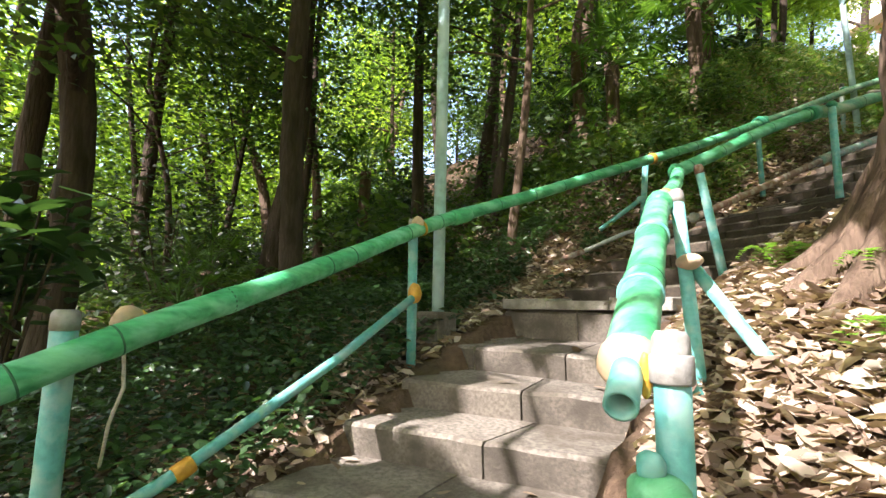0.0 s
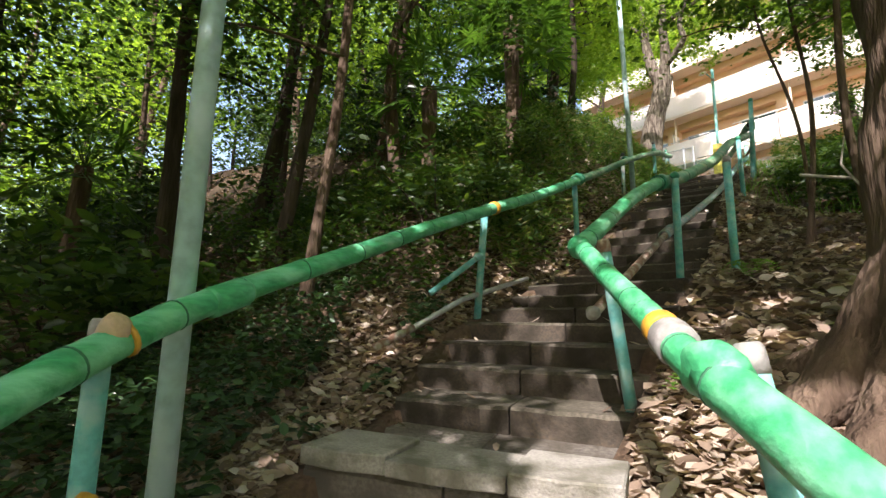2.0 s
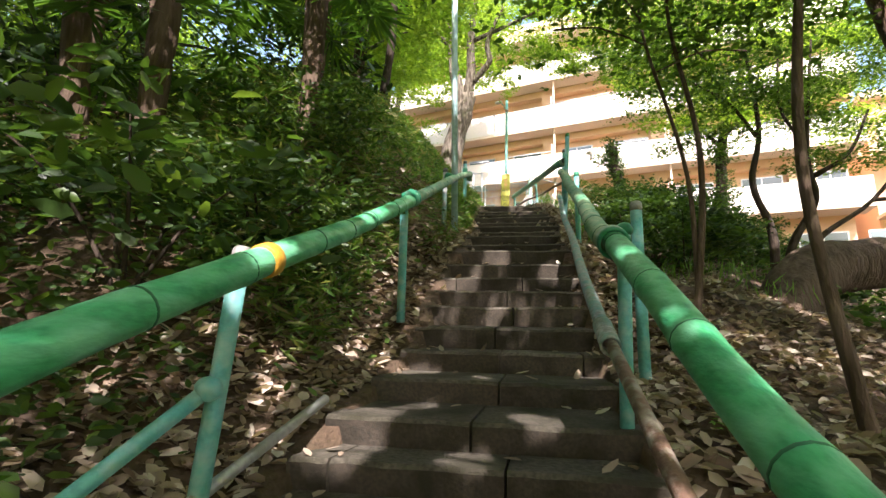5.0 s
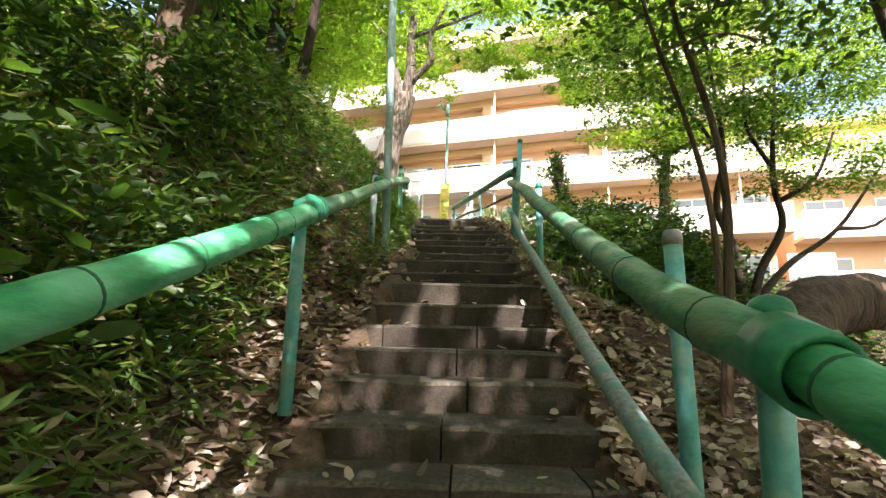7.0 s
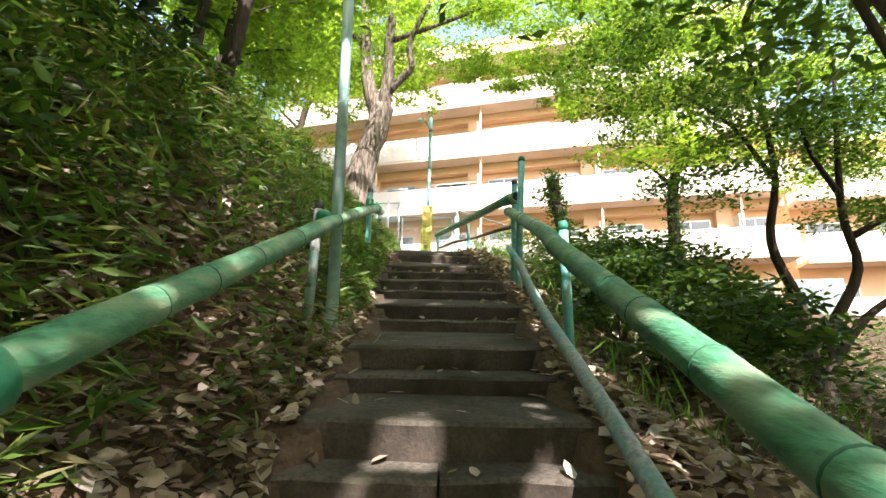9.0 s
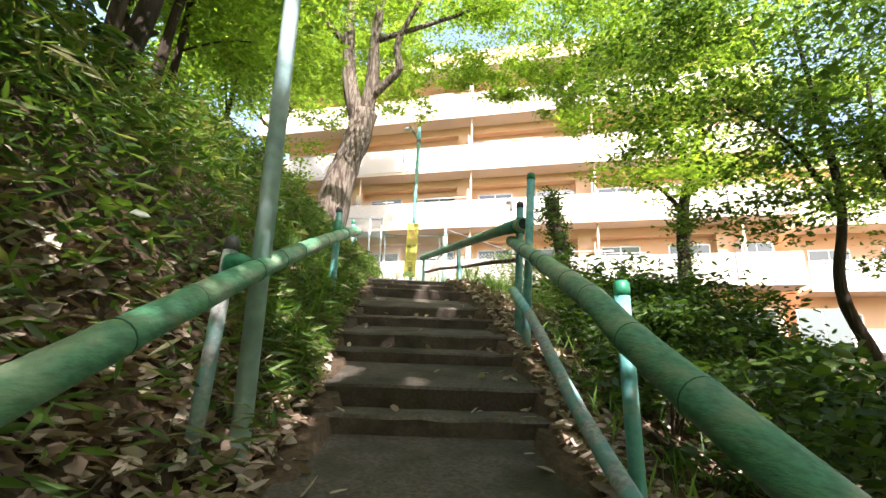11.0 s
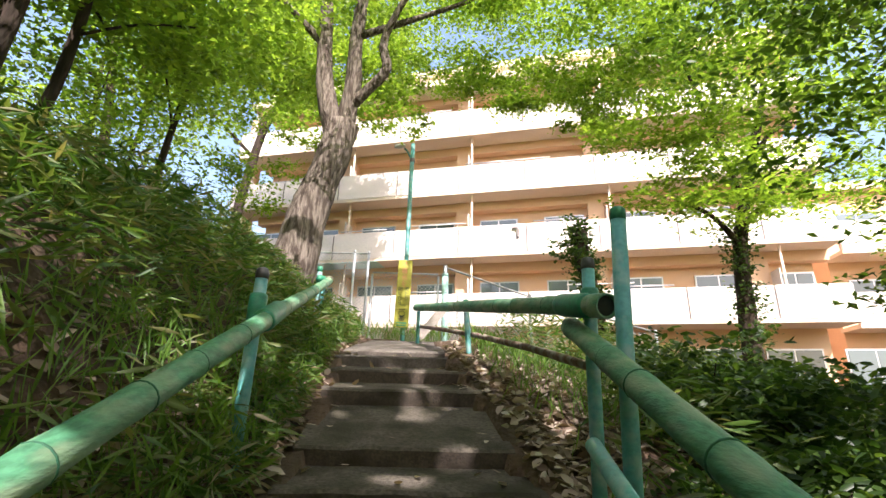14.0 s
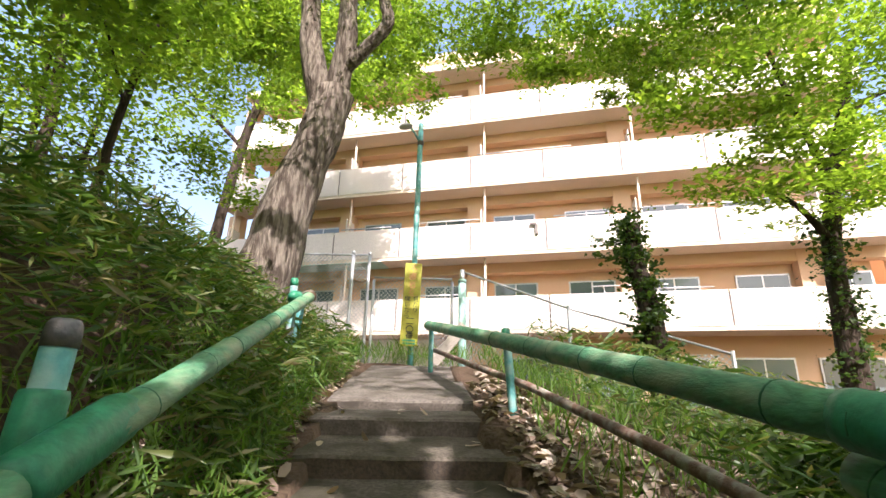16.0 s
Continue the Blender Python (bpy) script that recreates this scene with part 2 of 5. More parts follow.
def pipe(name, pts, r, mat, parent=None, label="", seg=12, closed=True):
    v, f = tube(pts, r, seg, closed)
    return mesh_ob(name, v, f, mat, parent, label, True)


rng = np.random.default_rng(7)


def leaf_arrays(centers, length, width, up=0.7, fold=0.25, heading=None, droop=0.0, broad=False):
    """Folded four-cornered leaves at the centres, two triangles each."""
    n = len(centers)
    c = np.asarray(centers, float)
    ln = length * (0.65 + 0.7 * rng.random(n))
    if heading is None:
        a = rng.random(n) * 2 * np.pi
        d = np.stack([np.cos(a), np.sin(a), rng.normal(-droop, 0.35, n)], 1)
    else:
        d = np.asarray(heading, float) + rng.normal(0, 0.12, (n, 3))
    d /= np.linalg.norm(d, axis=1)[:, None]
    nr = rng.normal(0, 1, (n, 3)) * (1 - up) + np.array([0, 0, 1.0]) * up
    s = np.cross(nr, d)
    s /= np.linalg.norm(s, axis=1)[:, None] + 1e-9
    nn = np.cross(d, s)
    w = (width / length) * ln
    base, tip = c - d * ln[:, None] * 0.5, c + d * ln[:, None] * 0.5
    mid = c - d * ln[:, None] * 0.05
    left = mid + s * w[:, None] * 0.5 + nn * (w * fold)[:, None]
    right = mid - s * w[:, None] * 0.5 + nn * (w * fold)[:, None]
    if broad:
        q = d * ln[:, None]
        curl = nn * (ln * rng.normal(0.06, 0.07, n))[:, None]
        l2, r2 = left * 0.82 + c * 0.18 + q * 0.27 + curl, right * 0.82 + c * 0.18 + q * 0.27 + curl
        v = np.stack([base, left - q * 0.18, l2, tip + curl * 2, r2, right - q * 0.18], 1).reshape(-1, 3)
        i = np.arange(n)[:, None] * 6
        return v, np.concatenate([i + [0, 1, 2], i + [0, 2, 3], i + [0, 3, 4], i + [0, 4, 5]], 1).reshape(-1, 3)
    v = np.stack([base, left, tip, right], 1).reshape(-1, 3)
    i = np.arange(n)[:, None] * 4
    f = np.concatenate([i + [0, 1, 2], i + [0, 2, 3]], 1).reshape(-1, 3)
    return v, f


def leaves(name, centers, length, width, mat, parent=None, label="", **kw):
    v, f = leaf_arrays(centers, length, width, **kw)
    me = bpy.data.meshes.new(name)
    me.vertices.add(len(v))
    me.vertices.foreach_set("co", v.ravel())
    me.loops.add(len(f) * 3)
    me.loops.foreach_set("vertex_index", f.ravel())
    me.polygons.add(len(f))
    me.polygons.foreach_set("loop_start", np.arange(len(f)) * 3)
    me.update(calc_edges=True)
    me.validate()
    me.materials.append(mat)
    ob = new(name, me)
    if parent:
        ob.parent = parent
    if label:
        tagged(ob, label)
    return ob


def blob(center, radii, n, clumps=24, tight=0.22):
    """Leaf centres in clumps inside an ellipsoid, denser towards its rim."""
    u = rng.normal(0, 1, (clumps, 3))
    u /= np.linalg.norm(u, axis=1)[:, None]
    cc = u * (0.35 + 0.65 * rng.random(clumps) ** 0.5)[:, None]
    which = rng.integers(0, clumps, n)
    p = cc[which] + rng.normal(0, tight, (n, 3)) * np.array([1, 1, 0.55])
    return np.asarray(center) + p * np.asarray(radii)


# ---- lie of the land ----
# nosing lines: left end, right end, height, riser
STEPS = [
    (-1.2, -1.2, -0.2, 0.1, 0.34, 0.18), (-1.75, -0.8, -0.65, 0.5, 0.53, 0.18), (-2.1, -0.3, -1.0, 0.92, 0.72, 0.18),
    (-2.48, 0.22, -1.35, 1.33, 0.90, 0.18), (-2.84, 0.75, -1.58, 1.74, 1.09, 0.18), (-3.04, 1.19, -1.72, 2.17, 1.28, 0.17),
    (-3.3, 1.72, -1.88, 2.3, 1.48, 0.17), (-3.58, 2.36, -2.06, 2.72, 1.75, 0.22), (-3.73, 3.16, -2.28, 3.42, 1.98, 0.15),
    (-3.9, 3.58, -2.3, 3.78, 2.16, 0.16), (-3.97, 3.95, -2.3, 4.12, 2.33, 0.16), (-4.05, 4.4, -2.33, 4.5, 2.49, 0.15),
    (-4.05, 4.86, -2.35, 4.92, 2.64, 0.14), (-4.02, 5.2, -2.37, 5.22, 2.78, 0.14), (-3.98, 5.5, -2.38, 5.52, 2.92, 0.14),
    (-3.93, 6.1, -2.38, 6.1, 3.07, 0.14), (-3.9, 6.7, -2.38, 6.7, 3.23, 0.15), (-3.87, 7.02, -2.4, 7.02, 3.42, 0.17),
    (-3.86, 7.36, -2.4, 7.36, 3.62, 0.17), (-3.85, 7.72, -2.4, 7.72, 3.80, 0.17), (-3.85, 8.03, -2.4, 8.03, 3.97, 0.16),
    (-3.83, 8.33, -2.4, 8.35, 4.16, 0.17), (-3.8, 8.55, -2.43, 8.56, 4.36, 0.17), (-3.78, 9.15, -2.45, 9.15, 4.55, 0.10),
    (-3.77, 9.5, -2.46, 9.5, 4.74, 0.15), (-3.8, 10.45, -2.4, 10.45, 5.01, 0.10), (-3.8, 10.76, -2.36, 10.76, 5.18, 0.14),
    (-3.92, 11.6, -2.4, 11.62, 5.45, 0.09), (-3.92, 11.86, -2.42, 11.86, 5.62, 0.12), (-3.96, 12.55, -2.45, 12.55, 5.86, 0.10),
    (-3.97, 13.0, -2.55, 13.0, 6.04, 0.11), (-4.0, 13.85, -2.6, 14.05, 6.42, 0.12), (-4.1, 14.6, -2.72, 14.65, 6.62, 0.12),
    (-4.18, 15.25, -2.9, 15.3, 6.82, 0.12), (-4.2, 15.95, -2.9, 15.95, 6.95, 0.08), (-4.3, 18.9, -2.95, 18.9, 7.5, 0.05),
]
PROFILE = [(-30, -9), (-4, -1.0), (1.0, 1.05)] + [((q[1] + q[3]) / 2, q[4] - 0.03) for q in STEPS[7:]] + [(20, 7.52), (24, 7.4), (60, 6.6), (400, 4)]
BANK = [(-10, 0.0), (3, 0.0), (4.5, 0.3), (6, 0.9), (8, 1.7), (10, 1.8), (13, 1.45), (15.5, 1.2), (18, 0.8), (21, 0.3), (24, 0.0), (400, 0.0)]
FALL = [(-10, 0.0), (2.5, -0.12), (4, -0.05), (6, 0.16), (8, 0.3), (12, 0.36), (15, 0.3), (20, 0.16), (26, 0.05), (400, 0.0)]


def along(table, y):
    return float(np.interp(y, [a for a, _ in table], [b for _, b in table]))


def land(x, y):
    """Height of the ground beside the stairs."""
    up = along(PROFILE, y)
    wl = 0.88 * y - 0.48 * max(-14, min(10, x))
    low = 1.72 + 0.42 * (wl - 3.68) if wl < 3.68 else 1.72 + 0.2 * (wl - 3.68)
    b = min(1, max(0, (y - 1.6) / 1.6))
    z = low * (1 - b) + up * b
    left = max(0.0, float(np.interp(y, [3, 5, 9, 12, 15, 19], [-3.8, -4.1, -3.85, -3.98, -4.22, -4.4])) - x)
    if left:
        s = min(1, left / 1.7)
        z += along(BANK, y) * s * s * (3 - 2 * s) + min(left, 14) * 0.13 * b * min(1, max(0, (16 - y) / 6))
    right = max(0.0, x + 2.0)
    z -= along(FALL, y) * min(right, 7)
    if x > -2.35 and y > 5.5:
        z -= 0.14 * min(1, (x + 2.35) / 0.15) * min(1, y - 5.5)
    z -= 0.5 * math.exp(-((x + 1.35) / 0.5) ** 2 - ((y - 10.0) / 0.75) ** 2)
    z += 0.05 * noise.noise((x * 1.1, y * 1.1, 0)) + 0.025 * noise.noise((x * 3.3, y * 3.3, 5))
    return z




def in_stairs(x, y, pad=0.0):
    if y > 19:
        return False
    if y < 2.4:
        for a, b in zip(STEPS[:8], STEPS[1:9]):
            pl = [(a[0], a[1]), (a[2], a[3]), (b[2], b[3]), (b[0], b[1])]
            inside = True
            for k, (p, q) in enumerate(zip(pl, pl[1:] + pl[:1])):
                d = ((q[0] - p[0]) * (y - p[1]) - (q[1] - p[1]) * (x - p[0])) / math.hypot(q[0] - p[0], q[1] - p[1])
                inside = inside and d > (-0.12 if k in (0, 2) else -pad)
            if inside:
                return True
        return False
    ys = [s[1] for s in STEPS[7:]]
    return np.interp(y, ys, [s[0] for s in STEPS[7:]]) - pad < x < np.interp(y, ys, [s[2] for s in STEPS[7:]]) + pad


def axis_values(lo, hi, near_lo, near_hi, fine, coarse):
    v = list(np.arange(near_lo, near_hi, fine))
    a, s = near_lo, fine
    while a > lo:
        s = min(coarse, s * 1.25)
        a -= s
        v.insert(0, a)
    a, s = near_hi, fine
    while a < hi:
        s = min(coarse, s * 1.25)
        v.append(a)
        a += s
    return v


xs, ys = axis_values(-400, 400, -6.5, 1, 0.1, 40), axis_values(-300, 450, -2, 19, 0.12, 40)
gv, gf = [], []
for y in ys:
    for x in xs:
        z = land(x, y)
        if in_stairs(x, y, -0.1):
            z -= 0.4
        gv.append((x, y, z))
w = len(xs)
for j in range(len(ys) - 1):
    for i in range(w - 1):
        gf.append((j * w + i, j * w + i + 1, (j + 1) * w + i + 1, (j + 1) * w + i))
ground = tagged(mesh_ob("ground", gv, gf, M["soil"], smooth=True), "dark brown soil of the wooded slope", "ground", kind="structure")

# ---- stairs: sloping treads, each of two or three cast blocks ----
stairs = tagged(new("stairs"), "worn grey concrete steps climbing a wooded slope", "stairs", kind="structure")


def step_block(a, b, za, riser, zb, u0, u1, mat, name="step"):
    """One block from u0 to u1 along the nosing line a, running back under the next line b."""
    L, R, L2, R2 = Vector((a[0], a[1], 0)), Vector((a[2], a[3], 0)), Vector((b[0], b[1], 0)), Vector((b[2], b[3], 0))
    n = 9
    rows = []
    ch = 0.02
    for k in range(n + 1):
        u = u0 + (u1 - u0) * k / n
        f, g = L.lerp(R, u), L2.lerp(R2, u)
        d = (g - f).normalized()
        wv = 0.02 * noise.noise((f.x * 3, f.y * 3, za * 5)) + 0.012 * noise.noise((f.x * 13, f.y * 13, za))
        wz = 0.012 * noise.noise((f.x * 5, f.y * 5, za + 9)) + 0.006 * noise.noise((f.x * 17, f.y * 17, za))
        f = f + d * wv
        back = g + d * 0.06
        rows.append([Vector((f.x, f.y, za - riser - 0.15)) + d * 0.02, Vector((f.x, f.y, za - ch + wz)), Vector((f.x, f.y, za + wz)) + d * ch * 0.9,
                     Vector((0, 0, za + (zb - za) * 0.45 + wz)) + f.lerp(back, 0.45), Vector((back.x, back.y, zb)), Vector((back.x, back.y, za - riser - 0.15))])
    verts = [v for r in rows for v in r]
    faces = []
    m = 6
    for k in range(n):
        for q in range(m):
            p, r = k * m + q, k * m + (q + 1) % m
            faces.append((p, p + m, r + m, r))
    faces += [tuple(range(m)), tuple(range(n * m + m - 1, n * m - 1, -1))]
    ob = mesh_ob(name, verts, faces, mat, stairs)
    # front faces get the darker colour that holds the shade on risers
    ob.data.materials.append(M["riser"] if mat == M["darker"] else M["riser_low"])
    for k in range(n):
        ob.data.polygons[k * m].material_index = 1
    return ob


cuts = [(0, 0.48, 1), (0, 0.53, 1), (0, 0.5, 0.9, 1), (0, 0.46, 1), (0, 0.55, 1), (0, 0.5, 1), (0, 0.12, 0.6, 1)]
for i, (a, b) in enumerate(zip(STEPS[:-1], STEPS[1:])):
    cut = cuts[i % len(cuts)] if i < 22 else (0, 1)
    for u0, u1 in zip(cut[:-1], cut[1:]):
        g = 0.004
        step_block(a, b, a[4], a[5], b[4] - b[5], u0 + (g if u0 else 0), u1 - (g if u1 < 1 else 0), M["concrete"] if i < 8 or i > 32 else M["darker"])
# cracked slab laid on the eighth step
SLAB = STEPS[7]
for u0, u1, lift in ((0.0, 0.3, 0.03), (0.305, 0.66, 0.012), (0.668, 0.95, 0.035)):
    L, R = Vector((SLAB[0], SLAB[1], 0)), Vector((SLAB[2], SLAB[3], 0))
    nrm = Vector((-(R - L).y, (R - L).x, 0)).normalized()
    bm = bmesh.new()
    vs = []
    for zz in (SLAB[4] + 0.012, SLAB[4] + 0.07 + lift):
        for k, (u, dd) in enumerate(((u0, -0.035), ((u0 + u1) / 2, -0.05), (u1, -0.02), (u1, 0.33), (u0, 0.36))):
            p = L.lerp(R, u) + nrm * (dd + 0.02 * noise.noise((u * 9, dd * 7, zz * 3)))
            vs.append(bm.verts.new((p.x, p.y, zz + (0.01 if k > 2 else 0))))
    bm.faces.new(vs[4::-1])
    bm.faces.new(vs[5:])
    for k in range(5):
        bm.faces.new((vs[k], vs[(k + 1) % 5], vs[5 + (k + 1) % 5], vs[5 + k]))
    bmesh.ops.bevel(bm, geom=bm.edges[:], offset=0.008, segments=1, affect="EDGES")
    part("slab", bm, M["slab"], stairs, "cracked pale stone slab")


# ---- handrails ----
def bamboo_rail(thing, pts, r, mat, node=0.46, end_ring=True, open_start=False):
    """A moulded bamboo rail: a tube with swollen nodes, and a dark seam at each node."""
    line = smooth_line(pts, 0.05)
    dist = [0.0]
    for a, b in zip(line, line[1:]):
        dist.append(dist[-1] + (b - a).length)
    rad = []
    nodes = np.arange(node * 0.6, dist[-1], node) + rng.uniform(-0.13, 0.13, len(np.arange(node * 0.6, dist[-1], node)))
    for s in dist:
        near = min(abs(s - q) for q in nodes) if len(nodes) else 1
        rad.append(r * (1 + 0.06 * math.exp(-(near / 0.04) ** 2) + 0.05 * noise.noise((s * 1.7, r * 50, 0))))
    v, f = tube(line, rad, 16)
    mesh_ob("rail", v, f, mat, thing, smooth=True)
    for q in nodes:
        i = int(np.searchsorted(dist, q))
        if 0 < i < len(line) - 1:
            p, t = line[i], (line[i + 1] - line[i - 1]).normalized()
            v, f = tube([p - t * 0.004, p, p + t * 0.004], [r * 1.065, r * 1.082, r * 1.065], 16)
            mesh_ob("node_ring", v, f, M["seam"], thing, smooth=True)


def post(thing, foot, top, r, mat, cap=None, label="", sink=0.25):
    f, t = Vector(foot), Vector(top)
    d = (t - f).normalized()
    ob = pipe("post", [f - d * sink, f.lerp(t, 0.5), t], r, mat, thing, label, 14)
    if cap:
        v, fc = tube([t - d * 0.045, t - d * 0.01, t + d * 0.015, t + d * 0.028], [r * 1.07, r * 1.07, r * 1.02, r * 0.8], 14)
        mesh_ob("post_cap", v, fc, cap, thing, smooth=True)
    return ob


def lump(name, center, size, mat, parent, label="", turn=0, rough=0.12):
    """A rounded, uneven joint or pad."""
    bm = bmesh.new()
    bmesh.ops.create_icosphere(bm, subdivisions=3, radius=1)
    for v in bm.verts:
        v.co *= 1 + rough * noise.noise(v.co * 1.6 + Vector(center))
    bmesh.ops.transform(bm, matrix=pose(*center, 0, 0, turn) @ Matrix.Diagonal((*size, 1)), verts=bm.verts)
    return part(name, bm, mat, parent, label, True)


def sleeve(name, a, b, r, mat, parent, label="", hollow=False):
    a, b = Vector(a), Vector(b)
    if hollow:
        d = (b - a).normalized()
        u = d.orthogonal().normalized()
        w = d.cross(u)
        v, f = [], []
        for p, q in ((a, 0.8), (a, 1.0), (b, 1.0), (b, 0.8)):
            v += [p + (u * math.cos(k * math.pi / 8) + w * math.sin(k * math.pi / 8)) * (r * q) for k in range(16)]
        for i in range(4):
            f += [(i * 16 + k, i * 16 + (k + 1) % 16, (i + 1) % 4 * 16 + (k + 1) % 16, (i + 1) % 4 * 16 + k) for k in range(16)]
    else:
        v, f = tube([a, a.lerp(b, 0.08), a.lerp(b, 0.92), b], [r * 0.93, r, r, r * 0.93], 16)
    return mesh_ob(name, v, f, mat, parent, label, True)


left_rail = tagged(new("handrail"), "green bamboo-style handrail on turquoise pipe posts beside the stairs", "handrail", "handrails of the stairs")
LEFT = [(-1.35, -1.55, 0.98), (-2.01, -0.42, 1.55), (-2.64, 0.5, 1.94), (-3.25, 1.32, 2.32), (-3.51, 1.85, 2.54), (-3.71, 2.8, 2.89), (-3.86, 3.71, 3.24), (-3.89, 4.7, 3.615), (-3.91, 5.67, 3.98), (-3.93, 7.0, 4.53)]
LEFT2 = [(-3.93, 6.85, 4.475), (-3.98, 8.06, 4.96), (-4.0, 10.1, 5.83), (-4.13, 12.8, 6.835), (-4.36, 14.6, 7.385), (-4.54, 16.25, 7.925)]
bamboo_rail(left_rail, LEFT, 0.056, M["green"])
bamboo_rail(left_rail, LEFT2, 0.054, M["faded"])
post(left_rail, (-2.14, -0.45, 0.75), (-2.13, -0.45, 1.69), 0.043, M["turq"], M["cap"])
post(left_rail, (-3.31, 1.36, 1.5), (-3.33, 1.36, 2.4), 0.036, M["turq"], M["cap"])
post(left_rail, (-4.06, 4.65, 2.75), (-4.02, 4.7, 3.63), 0.036, M["turq"], M["cap"])
post(left_rail, (-4.0, 7.02, 3.7), (-4.0, 7.0, 4.56), 0.036, M["turq"])
post(left_rail, (-4.13, 9.72, 4.85), (-4.14, 9.83, 5.85), 0.036, M["greypipe"], M["cap_dark"])
post(left_rail, (-4.22, 12.7, 6.0), (-4.23, 12.76, 7.1), 0.04, M["turq"], M["cap_dark"])
post(left_rail, (-4.58, 15.9, 7.0), (-4.6, 15.9, 8.0), 0.036, M["greypipe"], M["green_dark"])
post(left_rail, (-4.72, 16.5, 7.3), (-4.6, 16.25, 7.93), 0.035, M["turq"])
lump("pad", (-3.29, 1.38, 2.385), (0.05, 0.06, 0.062), M["tan"], left_rail, "tan rubber pad", 60)
lump("pad", (-2.2, -0.27, 1.67), (0.05, 0.07, 0.07), M["tan"], left_rail, "tan rubber pad", 60)
sleeve("tape", (-2.25, -0.24, 1.655), (-2.265, -0.22, 1.665), 0.062, M["yellow"], left_rail, "yellow tape")
sleeve("tape", (-3.885, 4.62, 3.585), (-3.887, 4.68, 3.607), 0.066, M["yellow"], left_rail, "orange-yellow tape")
sleeve("tape", (-3.3, 1.41, 2.36), (-3.305, 1.425, 2.367), 0.062, M["yellow"], left_rail, "yellow tape")
sleeve("joint", (-3.47, 1.76, 2.5), (-3.54, 1.95, 2.57), 0.066, M["green"], left_rail, "green plastic joint")
lump("joint", (-3.94, 6.96, 4.53), (0.078, 0.12, 0.075), M["green_dark"], left_rail, "green plastic joint", 0, 0.3)
sleeve("joint_lip", (-3.935, 7.03, 4.55), (-3.937, 7.09, 4.575), 0.074, M["green_dark"], left_rail)
sleeve("joint", (-4.117, 12.56, 6.75), (-4.16, 12.96, 6.89), 0.07, M["green_dark"], left_rail, "green plastic saddle joint")
sleeve("joint_collar", (-4.222, 12.73, 6.76), (-4.229, 12.75, 6.95), 0.056, M["green_dark"], left_rail)
lump("joint", (-4.08, 9.8, 5.72), (0.07, 0.11, 0.07), M["green_dark"], left_rail, "green plastic joint")
lump("joint", (-4.57, 15.9, 7.84), (0.07, 0.12, 0.07), M["green_dark"], left_rail, "green plastic joint")
sleeve("end_collar", (-4.55, 16.2, 7.91), (-4.56, 16.36, 7.96), 0.066, M["rust"], left_rail, "rusty open pipe end", True)

low_left = tagged(new("lower_rail"), "peeling turquoise lower pipe rail tied with yellow tape", "handrail", "handrails of the stairs")
pipe("rail", [(-1.7, -1.45, 0.42), (-2.42, -0.11, 1.0), (-2.85, 0.7, 1.44), (-3.2, 1.31, 1.82)], 0.029, M["turq"], low_left)
lump("tape", (-3.22, 1.34, 1.86), (0.05, 0.05, 0.075), M["yellow"], low_left, "yellow plastic wrap")
sleeve("tape", (-2.44, -0.08, 1.01), (-2.47, -0.01, 1.05), 0.04, M["yellow"], low_left, "yellow tape")
brace_l = tagged(new("brace_pipe"), "short turquoise pipe tied to a rail post", "pipe")
pipe("pipe", [(-4.3, 4.2, 2.75), (-4.06, 4.62, 3.12)], 0.028, M["turq"], brace_l)
lump("tie", (-4.05, 4.63, 3.13), (0.05, 0.05, 0.045), M["turq"], brace_l, "knotted turquoise tie")

right_rail = tagged(new("handrail"), "green bamboo-style handrail with faded upper run on pipe posts", "handrail", "handrails of the stairs")
RIGHT = [(-1.52, 1.83, 2.175), (-1.75, 2.12, 2.31), (-1.95, 2.45, 2.455), (-2.22, 2.88, 2.65), (-2.49, 3.27, 2.865)]
RIGHT_LOW = [(-0.79, 0.85, 1.63), (-1.19, 1.39, 1.945), (-1.5, 1.8, 2.165), (-1.73, 2.1, 2.31)]
RIGHT2 = [(-2.49, 3.22, 2.85), (-2.54, 4.0, 3.205), (-2.545, 4.6, 3.49), (-2.53, 5.4, 3.82)]
RIGHT3 = [(-2.53, 5.35, 3.79), (-2.495, 6.1, 4.035), (-2.385, 7.87, 4.745), (-2.38, 9.22, 5.36), (-2.35, 9.94, 5.7), (-2.24, 12.2, 6.59), (-2.22, 12.74, 6.8)]
bamboo_rail(right_rail, RIGHT, 0.046, M["green"], 0.3)
bamboo_rail(right_rail, RIGHT_LOW, 0.058, M["green"], 0.62)
bamboo_rail(right_rail, RIGHT2, 0.052, M["green"])
bamboo_rail(right_rail, RIGHT3, 0.064, M["faded"], 0.5)
lump("joint", (-2.44, 5.56, 3.9), (0.045, 0.06, 0.04), M["green_dark"], right_rail, "green plastic saddle")
sleeve("collar", (-2.535, 5.3, 3.775), (-2.527, 5.42, 3.82), 0.075, M["green_dark"], right_rail, "open green collar", True)
lump("joint", (-2.5, 3.27, 2.87), (0.062, 0.08, 0.064), M["green"], right_rail, "green wrapped elbow joint", 20)
lump("joint", (-1.73, 2.12, 2.32), (0.07, 0.115, 0.074), M["green"], right_rail, "green wrapped joint", 35)
lump("pad", (-0.79, 0.85, 1.635), (0.066, 0.036, 0.066), M["tan"], right_rail, "tan rubber pad", 35)
sleeve("pipe_end", (-0.705, 0.735, 1.565), (-0.79, 0.85, 1.63), 0.034, M["turq"], right_rail, "open turquoise pipe end", True)
